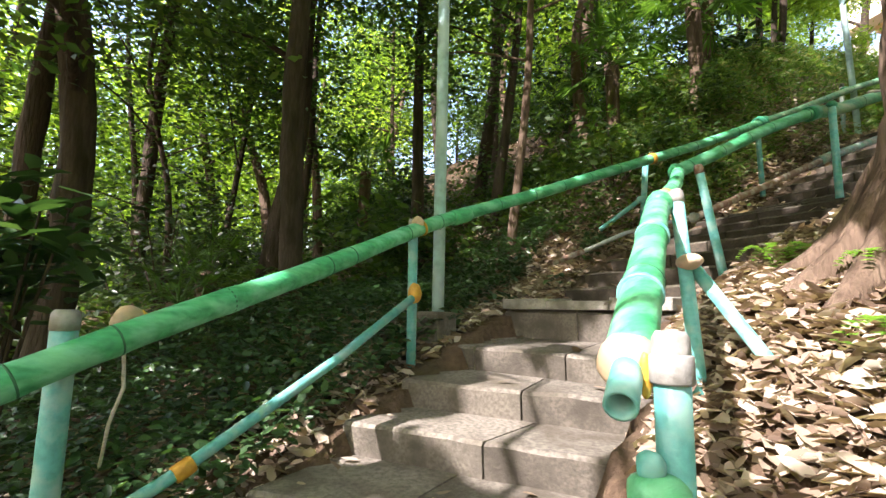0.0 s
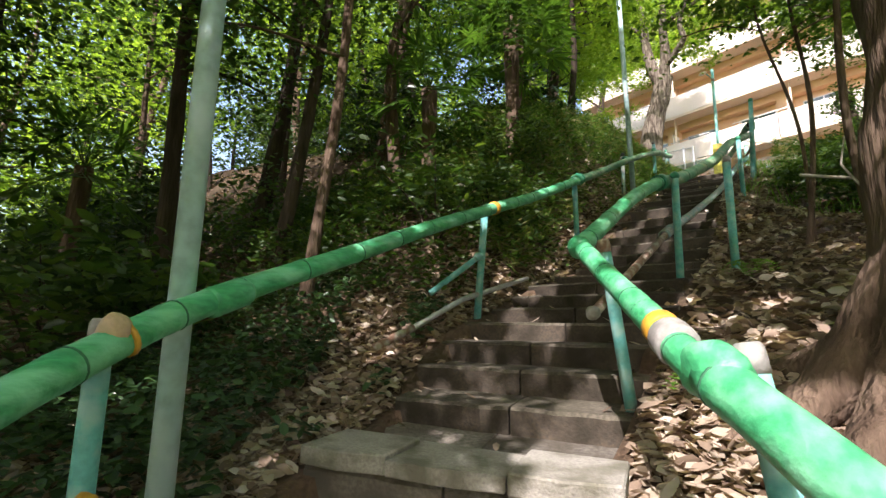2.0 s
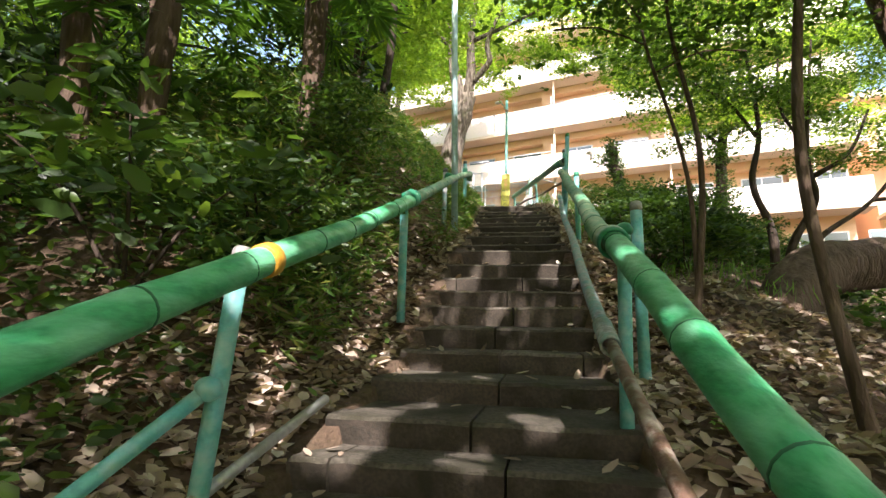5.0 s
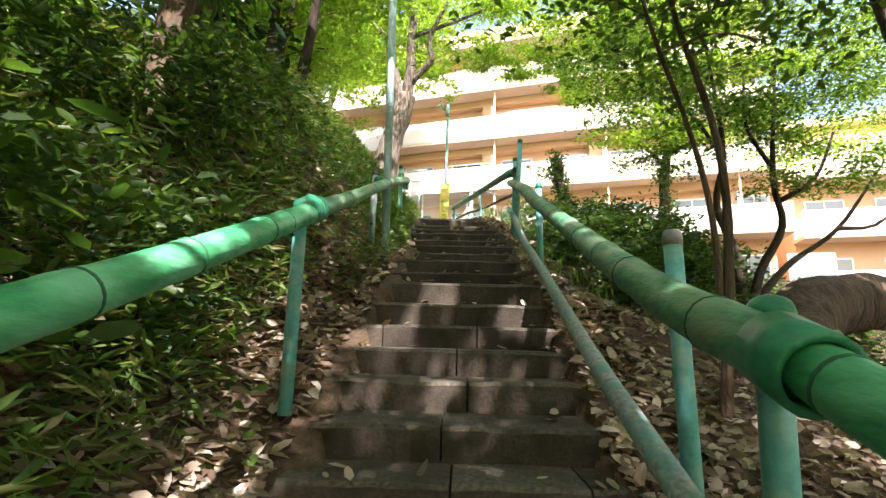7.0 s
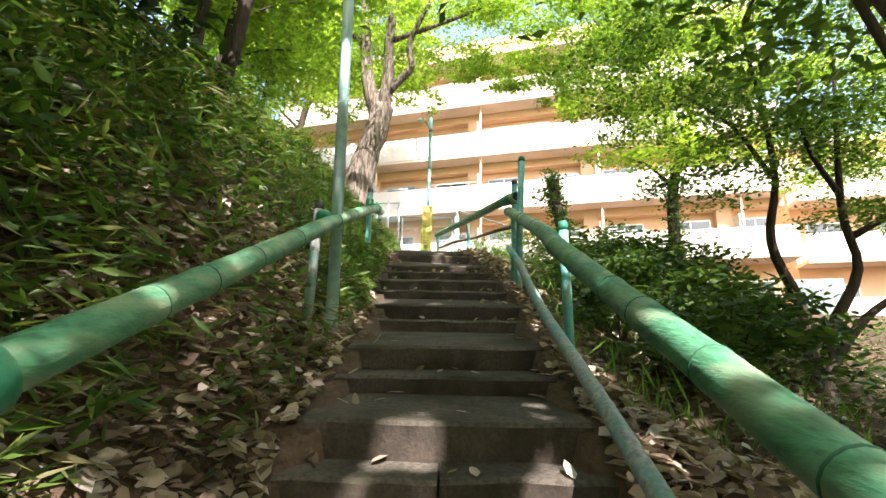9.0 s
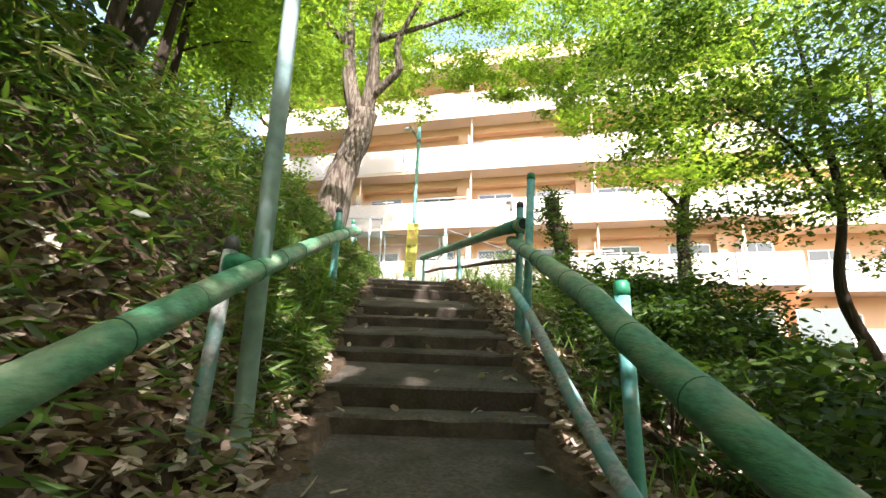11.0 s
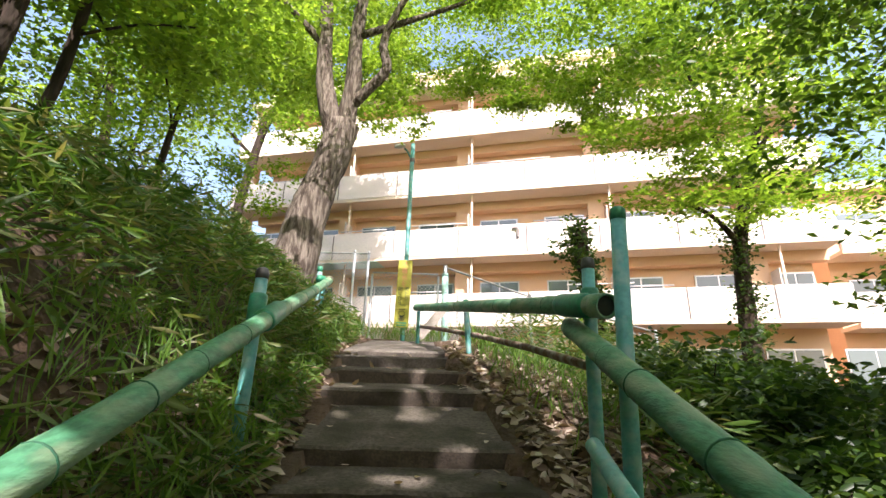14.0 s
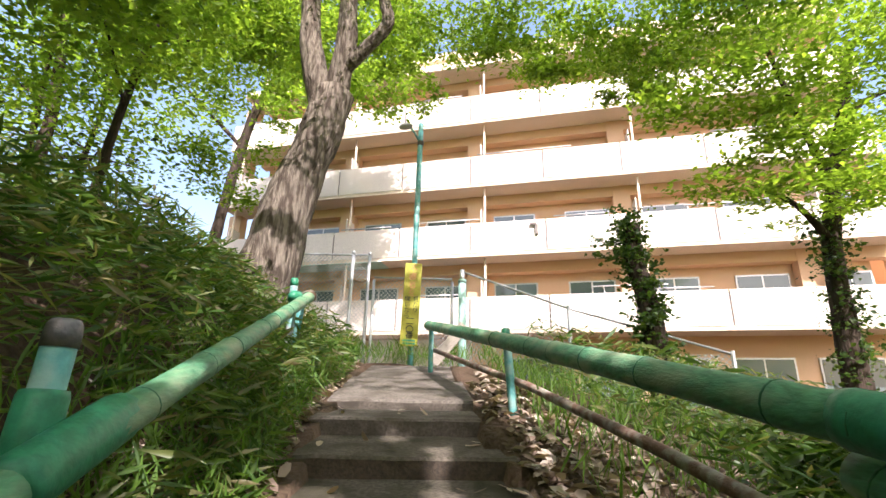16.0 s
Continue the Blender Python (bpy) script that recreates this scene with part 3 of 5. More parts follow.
lump("tape", (-0.745, 0.85, 1.615), (0.014, 0.014, 0.05), M["yellow"], right_rail, "yellow tape")
post(right_rail, (-0.69, 0.865, 0.75), (-0.70, 0.875, 1.68), 0.036, M["turq"], M["cap"])
sleeve("clamp", (-0.698, 0.873, 1.6), (-0.7, 0.875, 1.66), 0.044, M["cap"], right_rail, "grey metal clamp")
post(right_rail, (-1.52, 2.08, 1.4), (-1.66, 2.16, 2.36), 0.034, M["turq"], M["cap"])
lump("pad", (-1.56, 2.1, 2.0), (0.1, 0.05, 0.04), M["tan"], right_rail, "tan rubber pad", -30)
post(right_rail, (-2.36, 3.58, 2.0), (-2.42, 3.42, 2.9), 0.034, M["turq"], M["rust"])
post(right_rail, (-2.46, 5.6, 2.86), (-2.44, 5.56, 3.9), 0.034, M["turq"])
post(right_rail, (-2.12, 6.68, 3.1), (-2.12, 6.7, 4.35), 0.042, M["turq"], M["cap"])
post(right_rail, (-2.22, 9.7, 4.6), (-2.225, 9.72, 5.68), 0.036, M["turq"], M["green_dark"])
post(right_rail, (-2.2, 12.05, 5.75), (-2.12, 12.1, 7.33), 0.042, M["turq"], M["green_dark"])
post(right_rail, (-2.2, 12.48, 5.85), (-2.155, 12.53, 7.17), 0.04, M["turq"], M["cap_dark"])
lump("joint", (-0.689, 0.81, 1.401), (0.06, 0.06, 0.04), M["green"], right_rail, "green wrapped lower joint")
lump("tie", (-0.694, 0.798, 1.451), (0.028, 0.028, 0.03), M["turq"], right_rail, "knotted teal tie")
pipe("brace", [(-1.2, 2.2, 1.36), (-1.3, 2.3, 1.5), (-1.6, 2.16, 2.0)], 0.032, M["turq"], right_rail)

sleeve("tape", (-1.885, 2.345, 2.41), (-1.91, 2.385, 2.43), 0.056, M["yellow"], right_rail, "yellow tape")
sleeve("pad", (-1.83, 2.25, 2.37), (-1.87, 2.32, 2.4), 0.062, M["cap"], right_rail, "pale wrapped pad")
for p, q in (((-1.0, 1.13, 1.795), (-1.01, 1.143, 1.802)), ((-1.34, 1.59, 2.05), (-1.35, 1.603, 2.057))):
    sleeve("tie", p, q, 0.067, M["turq"], right_rail, "thin teal tie")

top_rail = tagged(new("handrail"), "mossy green bamboo-style rail across the top of the stairs", "handrail", "handrails of the stairs")
bamboo_rail(top_rail, [(-2.19, 12.27, 6.844), (-2.31, 12.75, 6.94), (-2.73, 15.1, 7.385), (-3.35, 18.3, 7.98)], 0.062, M["faded"], 0.42)
sleeve("rail_end", (-2.182, 12.2, 6.83), (-2.2, 12.36, 6.862), 0.07, M["faded"], top_rail, "mossy open rail end", True)
# solid black disc in place of the shade inside the hollow end
sleeve("bore", (-2.185, 12.225, 6.835), (-2.187, 12.24, 6.838), 0.06, M["dark"], top_rail, "dark disc standing for the shade inside the open end")
sleeve("joint", (-2.22, 12.36, 6.862), (-2.29, 12.68, 6.928), 0.074, M["green_dark"], top_rail, "green plastic saddle joint")
sleeve("joint_collar", (-2.163, 12.52, 6.82), (-2.157, 12.53, 7.0), 0.056, M["green_dark"], top_rail)
pipe("lower_pipe", [(-2.15, 12.6, 6.54), (-2.3, 13.6, 6.76), (-2.55, 15.2, 7.07), (-2.92, 16.53, 7.33), (-3.25, 18.2, 7.62)], 0.03, M["rust"], top_rail, "rusty lower pipe")
post(top_rail, (-2.62, 15.36, 6.6), (-2.68, 15.4, 7.5), 0.034, M["turq"], M["green_dark"])
post(top_rail, (-3.3, 18.2, 7.15), (-3.3, 18.2, 7.98), 0.034, M["turq"])
low_right = tagged(new("lower_rail"), "weathered pipe lower rail along the stair edge", "handrail", "handrails of the stairs")
pipe("rail", [(-2.29, 12.26, 6.13), (-2.33, 11.3, 5.75)], 0.042, M["turq"], low_right, "pale upper end of the pipe")
pipe("rail", smooth_line([(-2.33, 11.32, 5.76), (-2.36, 10.86, 5.57), (-2.4, 9.84, 5.07), (-2.42, 8.52, 4.5), (-2.5, 6.82, 3.82), (-2.54, 5.7, 3.41)], 0.3), 0.04, M["greypipe"], low_right)
sleeve("pipe_end", (-2.545, 5.45, 3.31), (-2.54, 5.72, 3.42), 0.05, M["greypipe"], low_right, "open grey pipe end", True)
pipe("rail", [(-2.54, 5.7, 3.41), (-2.53, 4.63, 2.98), (-2.5, 3.5, 2.54)], 0.03, M["rust"], low_right, "rusty lower length of pipe")
lump("end_cap", (-2.505, 3.45, 2.52), (0.042, 0.035, 0.042), M["cap"], low_right, "pale round pipe end")
loose = tagged(new("loose_pipe"), "grey metal pipe lying on leaf litter beside the steps", "pipe")
pipe("pipe", [(-4.1, 3.72, 2.42), (-4.08, 4.4, 2.7), (-3.98, 5.5, 3.0)], 0.024, M["galv"], loose)
pipe("pipe_sleeve", [(-4.13, 3.35, 2.28), (-4.1, 3.74, 2.43)], 0.032, M["rust"], loose, "dark rusty pipe sleeve")

# ---- poles, sign, fence ----
pole_a = tagged(new("utility_pole"), "pale teal painted steel pole on a concrete footing", "pole", "poles beside the stairs")
pipe("shaft", [(-3.56, 1.69, 1.6), (-3.56, 1.69, 9.5)], 0.05, M["pole"], pole_a, seg=20)
bm = box_bm((0.26, 0.26, 0.3), pose(-3.56, 1.67, 1.58, 0, 0, 25), 0.03)
part("footing", bm, M["concrete"], pole_a, "concrete footing")
pole_b = tagged(new("utility_pole"), "weathered teal steel pole on the bank beside the stairs", "pole", "poles beside the stairs")
pipe("shaft", [(-3.99, 9.9, 4.75), (-4.13, 9.9, 12.0)], 0.048, M["pole"], pole_b, seg=20)
lamp = tagged(new("street_lamp"), "slim blue-green street lamp with a small white head", "street lamp")
pipe("shaft", [(-3.66, 19.98, 7.1), (-3.65, 19.98, 9.8), (-3.63, 19.98, 12.35)], 0.052, M["turq"], lamp, seg=16)
pipe("arm", [(-3.64, 19.96, 11.9), (-3.75, 19.9, 12.1), (-3.9, 19.85, 12.25)], 0.022, M["turq"], lamp)
lump("lamp_head", (-3.93, 19.84, 12.2), (0.15, 0.09, 0.06), M["white"], lamp, "white lamp head", -20, 0.03)
sleeve("band", (-3.63, 19.98, 11.85), (-3.63, 19.98, 11.95), 0.062, M["bronze"], lamp)

sign = tagged(new("notice_board"), "yellow vertical notice board with Japanese writing on the lamp pole", "sign")
SX, SY, SZ = -3.68, 19.88, 8.6
part("board", box_bm((0.31, 0.02, 1.5), pose(SX, SY, SZ, 0, 1.5, 0), 0.006), M["sign"], sign)
def glyphs(body, x, z, size, mat):
    cu = bpy.data.curves.new("lettering", "FONT")
    cu.body, cu.size, cu.align_x, cu.align_y = body, size, "CENTER", "CENTER"
    cu.extrude = 0.001
    cu.materials.append(mat)
    ob = new("lettering", cu)
    ob.matrix_world = pose(SX, SY, SZ, 0, 1.5, 0) @ pose(x, -0.0125, z, 90, 0, 0)
    ob.parent = sign
for i, ch in enumerate("不審者を"):
    glyphs(ch, 0.0, 0.64 - 0.15 * i, 0.15, M["red"])
for i, ch in enumerate("見たり"):
    glyphs(ch, 0.075, 0.08 - 0.1 * i, 0.105, M["black"])
for i, ch in enumerate("聞いたら"):
    glyphs(ch, -0.07, 0.08 - 0.1 * i, 0.105, M["black"])
for i, ch in enumerate("一一〇番"):
    glyphs(ch, 0.0, -0.28 - 0.095 * i, 0.15, M["black"])
for z in (-0.655, -0.705):
    part("lettering", box_bm((0.22, 0.002, 0.03), pose(SX, SY, SZ, 0, 1.5, 0) @ pose(0, -0.012, z)), M["green_dark"], sign, "small green print")


def mesh_panel(parent, a, b, z0, z1, pitch=0.09, r=0.0055):
    """Diamond wire mesh between two uprights."""
    a, b = Vector((*a, 0)), Vector((*b, 0))
    wid = (b - a).length
    verts, faces = [], []
    hgt = z1 - z0
    for sgn in (1, -1):
        for k in range(int((wid + hgt) / pitch) + 1):
            s0 = k * pitch - hgt
            p0, p1 = max(0.0, s0), min(wid, s0 + hgt)
            if p1 <= p0:
                continue
            q = [(p0, z0 + p0 - s0), (p1, z0 + p1 - s0)] if sgn > 0 else [(p0, z1 - (p0 - s0)), (p1, z1 - (p1 - s0))]
            pts = [a.lerp(b, s / wid) + Vector((0, 0, z)) for s, z in q]
            v, f = tube(pts, r, 4, False)
            o = len(verts)
            verts += v
            faces += [tuple(i + o for i in g) for g in f]
    return mesh_ob("wire_mesh", verts, faces, M["galv"], parent)


fence = tagged(new("chain_link_fence"), "galvanised chain-link fence and gate at the top of the stairs", "fence")
FY = 21.2
FP = [(-7.0, 21.4, 9.92), (-5.03, 21.3, 9.97), (-4.68, 21.3, 9.95)]
for x, y, z in FP:
    post(fence, (x, y, 7.0), (x, y, z), 0.035, M["galv"], M["galv"])
pipe("top_bar", [(-7.0, 21.4, 9.92), (-4.68, 21.3, 9.92)], 0.022, M["galv"], fence)
pipe("bottom_bar", [(-7.0, 21.4, 7.5), (-4.68, 21.3, 7.5)], 0.02, M["galv"], fence)
mesh_panel(fence, (-7.0, 21.4), (-4.68, 21.3), 7.5, 9.92)
gate = tagged(new("gate"), "closed galvanised chain-link gate with a mint-green post", "gate")
for x in (-4.54, -2.9):
    post(gate, (x, 21.2, 7.0), (x, 21.2, 9.35), 0.03, M["galv"])
pipe("top_bar", [(-4.54, 21.2, 9.4), (-2.9, 21.2, 9.4)], 0.02, M["galv"], gate)
mesh_panel(gate, (-4.54, 21.2), (-2.9, 21.2), 7.3, 9.4)
post(gate, (-2.77, 19.7, 7.1), (-2.78, 19.7, 9.0), 0.07, M["mint"], M["mint"], "mint-green post with rust spots")
pipe("steel_post", [(-2.78, 19.7, 8.9), (-2.78, 19.7, 9.2)], 0.04, M["galv"], gate)
side_fence = tagged(new("chain_link_fence"), "chain-link fence running down beside the slope", "fence")
SF = [(-2.8, 19.8, 9.2), (-1.05, 19.2, 8.45), (1.2, 18.6, 7.7)]
pipe("top_bar", SF, 0.02, M["galv"], side_fence)
for x, y, z in SF[1:]:
    post(side_fence, (x, y, land(x, y)), (x, y, z + 0.05), 0.03, M["galv"])
for p, q in zip(SF, SF[1:]):
    mesh_panel(side_fence, p[:2], q[:2], q[2] - 1.4, min(p[2], q[2]), 0.09)
board = tagged(new("loose_board"), "weathered pale board leaning on the rail post", "board")
part("plank", box_bm((0.16, 0.02, 0.7), pose(-3.05, 18.3, 7.72, 20, 38, 10), 0.004), M["wood"], board)

# ---- apartment building behind the top of the stairs ----
BA = -15.0
BO = Vector((-5.0, 30.0, 0))


def bpose(u, v, z, rz=0):
    """u along the front, v back from the balcony line."""
    return Matrix.Translation(BO) @ pose(0, 0, 0, 0, 0, BA) @ pose(u, v, z, 0, 0, rz)


U0, U1, FLOOR = -8.6, 17.5, 2.98
house = tagged(new("apartment_building"), "four-storey peach apartment block with white balcony parapets", "building")


def bbox(name, u0, u1, v0, v1, z0, z1, mat, parent, label="", bev=0.0):
    return part(name, box_bm((u1 - u0, v1 - v0, z1 - z0), bpose((u0 + u1) / 2, (v0 + v1) / 2, (z0 + z1) / 2), bev), mat, parent, label)


bbox("wall", U0 + 1.2, U1 - 0.4, 1.5, 11, 5.5, 22.6, M["peach"], house, "peach rendered wall")
bbox("roof", U0 + 0.6, U1, 0.9, 11.3, 22.6, 23.0, M["soffit"], house)
BAY = 2.95
for k in range(5):
    zb = 9.36 + FLOOR * k
    if k == 4:
        bbox("eave", U0 + 0.3, U1, 0.0, 1.5, zb, zb + 0.35, M["soffit"], house)
        continue
    bal = bbox("balcony", U0, U1, 0.0, 1.52, zb, zb + 0.16, M["soffit"], house, "pale balcony slab")
    if k == 0:
        bbox("fascia", U0, -0.5, -0.03, 1.45, zb + FLOOR - 0.02, zb + FLOOR - 0.004, M["mint"], bal, "mint-painted soffit")
    n = int((U1 - U0) / BAY)
    for i in range(n + 1):
        u0 = U0 + i * BAY
        u1 = min(U1, u0 + BAY)
        if u1 - u0 < 0.3:
            continue
        bbox("parapet", u0 + 0.03, u1 - 0.03, -0.02, 0.10, zb + 0.14, zb + 1.38, M["parapet"], bal, "white balcony parapet panel", 0.01)
        bbox("drain_gap", u0 - 0.03, u0 + 0.03, 0.02, 0.08, zb + 0.14, zb + 1.30, M["bronze"], bal)
        pipe("cap_rail", [bpose(u0 + 0.3, 0.05, zb + 1.5).translation, bpose(u1 - 0.4, 0.05, zb + 1.5).translation], 0.025, M["alu"], bal) if (i + k) % 3 == 0 else None
        # wall behind: pier, partition, window
        if i % 2 == 0:
            bbox("pier", u0 - 0.3, u0 + 0.35, 1.0, 1.5, zb + 0.16, zb + FLOOR, M["peach"], bal)
            bbox("partition", u0 + 0.38, u0 + 0.42, 0.25, 1.0, zb + 0.2, zb + 2.1, M["parapet"], bal, "pale balcony partition")
            pipe("downpipe", [bpose(u0 + 0.55, 0.3, zb).translation, bpose(u0 + 0.55, 0.3, zb + FLOOR).translation], 0.045, M["soffit"], bal)
        win = bbox("window", u0 + 0.75, u1 - 0.45, 1.44, 1.49, zb + 0.3, zb + 2.2, M["alu"], bal, "aluminium sliding window")
        mid = (u0 + 0.75 + u1 - 0.45) / 2
        for a, b in ((u0 + 0.81, mid - 0.03), (mid + 0.03, u1 - 0.51)):
            bbox("pane", a, b, 1.425, 1.436, zb + 0.36, zb + 2.14, M["glass"], win)
    bbox("beam", U0 + 1.0, U1, 1.05, 1.5, zb + FLOOR - 0.42, zb + FLOOR - 0.002, M["peach"], bal, "peach beam")
annex = tagged(new("apartment_building"), "lower peach apartment wing with white balcony parapets behind the trees", "building")
bbox("wall", 18.6, 42, 3.4, 12, -6, 15.6, M["peach"], annex, "peach rendered wall")
bbox("roof", 18.4, 42.3, 3.0, 12.3, 15.6, 15.95, M["soffit"], annex)
for k in range(5):
    zb = 0.5 + 2.98 * k
    bal = bbox("balcony", 18.5, 42, 2.0, 3.42, zb, zb + 0.16, M["soffit"], annex, "pale balcony slab")
    for i in range(8):
        u0 = 18.5 + i * BAY
        bbox("parapet", u0 + 0.03, min(42, u0 + BAY) - 0.03, 1.98, 2.1, zb + 0.14, zb + 1.38, M["parapet"], bal, "white balcony parapet panel", 0.01)
        win = bbox("window", u0 + 0.7, u0 + 2.4, 3.34, 3.39, zb + 0.3, zb + 2.2, M["alu"], bal, "aluminium sliding window")
        for a in (u0 + 0.76, u0 + 1.58):
            bbox("pane", a, a + 0.76, 3.325, 3.336, zb + 0.36, zb + 2.14, M["glass"], win)
for i in range(6):
    u0 = 4.5 + i * 2.6
    win = bbox("window", u0, u0 + 1.9, 1.44, 1.49, 6.9, 8.6, M["alu"], house, "ground-floor aluminium window")
    for a in (u0 + 0.06, u0 + 0.98):
        bbox("pane", a, a + 0.86, 1.425, 1.436, 6.96, 8.54, M["glass"], win)
bbox("ledge", U0 + 1, 3.0, 1.2, 1.5, 7.0, 9.3, M["parapet"], house, "pale low wall")
for i, (u, k) in enumerate(((6.0, 2), (12.5, 1), (2.2, 1), (9.0, 0))):
    v = bpose(u, 0.5, 9.36 + FLOOR * k + 1.75)
    pole = tagged(new("laundry_pole"), "white laundry pole on brackets above a balcony", "pole", "laundry poles")
    pipe("pole", [v @ Vector((-1.3, 0, 0)), v @ Vector((1.3, 0, 0))], 0.022, M["white"], pole)
    for du in (-0.9, 0.9):
        pipe("bracket", [v @ Vector((du, 0, 0)), v @ Vector((du, -0.42, -0.4))], 0.018, M["alu"], pole)
awning = tagged(new("awning"), "blue plastic sheet above a ground-floor window", "awning")
bbox("sheet", 0.4, 3.2, 0.5, 0.9, 9.9, 9.96, M["blue"], awning)
camera_box = tagged(new("wall_fitting"), "small dark fitting on a balcony parapet", "fixture")
bbox("body", 5.75, 5.85, -0.12, -0.02, 13.1, 13.5, M["bronze"], camera_box)
bbox("arm", 5.55, 5.8, -0.13, -0.05, 13.48, 13.56, M["bronze"], camera_box)
bulb = tagged(new("alarm_lamp"), "small red alarm lamp on the peach wall", "lamp")
lump("dome", tuple(bpose(8.9, 1.42, 11.15).translation), (0.07, 0.05, 0.07), M["red"], bulb, rough=0)


# ---- trees ----
def limb_mesh(name, pts, r0, r1, mat, parent, seg=10, flare=0.0, wob=0.18, label=""):
    line = smooth_line(pts, 0.14 if r0 > 0.1 else 0.2)
    n = len(line)
    rad = []
    for i in range(n):
        t = i / max(1, n - 1)
        rad.append((r0 + (r1 - r0) * t) * (1 + flare * math.exp(-t * n * 0.14 / max(0.25, r0 * 1.6))))
    v, f = tube(line, rad, seg, True, wob)
    return mesh_ob(name, v, f, mat, parent, label, True)


gap_rng = np.random.default_rng(21)
GAP_FINE, GAP_BROAD = gap_rng.random((96, 96)), gap_rng.random((96, 96))


def grid_noise(grid, x, y):
    """Smooth value noise from a grid of random numbers."""
    i, j = np.floor(x).astype(int), np.floor(y).astype(int)
    u, v = x - i, y - j
    u, v = u * u * (3 - 2 * u), v * v * (3 - 2 * v)
    g = lambda a, b: grid[a % 96, b % 96]
    return (g(i, j) * (1 - u) + g(i + 1, j) * u) * (1 - v) + (g(i, j + 1) * (1 - u) + g(i + 1, j + 1) * u) * v


# places picked to be lit through thinned crowns: x, y, reach in x and y, open share
OPEN = [(-2.25, 3.3, 0.55, 0.6, 0.45), (-0.85, 2.15, 2.0, 1.6, 1.0), (-1.2, 0.3, 1.5, 1.0, 0.3), (-3.0, 6.6, 1.3, 2.2, 0.26), (-4.35, 6.3, 0.6, 1.6, 0.34), (-6.4, 9.2, 1.0, 1.5, 0.45), (-0.5, 7.0, 1.5, 2.2, 0.2), (-3.2, 10.8, 1.4, 1.8, 0.16),
        (-7.0, 13.5, 1.4, 3.2, 0.55), (-0.5, 11.2, 1.6, 1.4, 0.4), (-3.2, 15.4, 1.6, 2.8, 0.3), (-0.9, 15.4, 1.6, 2.8, 0.85), (-6.0, 17.0, 2.0, 2.4, 0.5)]


def canopy_gaps(p):
    """Drops leaves whose shadow would fall on the places in OPEN, shaping the flecks of light on the slope."""
    x, y = p[:, 0], p[:, 1]
    for _ in range(4):
        g = np.interp(y, [q[0] for q in PROFILE], [q[1] for q in PROFILE])
        k = np.maximum(0, p[:, 2] - g) / sun_dir.z
        y = 0.5 * y + 0.5 * (p[:, 1] - sun_dir.y * k)
    x = p[:, 0] - sun_dir.x * k
    share = np.full(len(p), 0.07)
    for cx, cy, rx, ry, s in OPEN:
        w = np.exp(-(((x - cx) / rx) ** 2 + ((y - cy) / ry) ** 2) ** 1.5)
        share = share * (1 - w) + s * w
    f = 0.6 * grid_noise(GAP_FINE, x * 3.4, y * 3.4) + 0.4 * grid_noise(GAP_BROAD, x * 1.3 + 7, y * 1.3 + 3)
    return p[f < np.interp(share, [0, 0.1, 0.3, 0.5, 0.8, 1], [0.9, 0.69, 0.58, 0.5, 0.24, 0.0])]


def wood_tree(base, height, r, crown_n, leaf, lean=(0, 0), mat="bark_dark", lmat="leaf_wood", low=0.35, spread=2.2, label="", clumps=9, tight=0.3):
    """A woodland tree: leaning trunk, limbs and a ragged crown of small leaves."""
    x, y = base
    z = land(x, y)
    t = tagged(new("tree"), label or "slender woodland tree with dark bark and small green leaves", "tree", "trees of the wood")
    top = Vector((x + lean[0], y + lean[1], z + height))
    b = Vector((x, y, z - 0.3))
    m1 = b.lerp(top, 0.35) + Vector((rng.normal(0, 0.15), rng.normal(0, 0.15), 0))
    m2 = b.lerp(top, 0.7) + Vector((rng.normal(0, 0.2), rng.normal(0, 0.2), 0))
    limb_mesh("trunk", [b, m1, m2, top], r, r * 0.35, M[mat], t, 10, 0.5)
    cen = []
    nl = 7
    for k in range(nl):
        h = low + (1 - low) * (k + 0.5) / nl
        p = (b.lerp(m1, h / 0.35) if h < 0.35 else m1.lerp(m2, (h - 0.35) / 0.35) if h < 0.7 else m2.lerp(top, (h - 0.7) / 0.3))
        a = rng.random() * 6.283
        ln = spread * (0.6 + 0.6 * rng.random()) * (1.15 - 0.5 * h)
        e = p + Vector((math.cos(a) * ln, math.sin(a) * ln, ln * (0.15 + 0.4 * rng.random())))
        limb_mesh("limb", [p, p.lerp(e, 0.5) + Vector((0, 0, 0.12)), e], r * 0.3, 0.012, M[mat], t, 6)
        cen.append(e)
        cen.append(p.lerp(e, 0.6))
    pts = np.concatenate([blob(c, (spread * 0.62, spread * 0.62, spread * 0.34), crown_n // len(cen), clumps, tight) for c in cen])
    leaves("crown", canopy_gaps(pts), leaf, leaf * 0.5, M[lmat], t, up=0.6)
    return t


# trees that can be told apart in the wood
wood_tree((-8.3, 0.75), 8.5, 0.23, 5000, 0.13, (0.2, 0.6), "bark_dark", label="thick brown-barked tree in the wood")
wood_tree((-9.6, 1.25), 8.0, 0.10, 3500, 0.13, (-0.1, 0.5), "bark_dark")
wood_tree((-11.2, 2.2), 8.5, 0.13, 4000, 0.14, (-1.6, -1.0), "bark", label="leaning brown tree in the wood")
wood_tree((-5.7, -1.42), 8.0, 0.2, 5000, 0.12, (0.3, -0.3), "bark_dark", label="thick brown-barked tree near the handrail")
wood_tree((-9.5, -0.75), 6.0, 0.07, 2600, 0.12, (0.1, -0.2), "bark_dark")
wood_tree((-5.7, 3.8), 8.0, 0.075, 4200, 0.12, (0.1, 0.7), "bark")
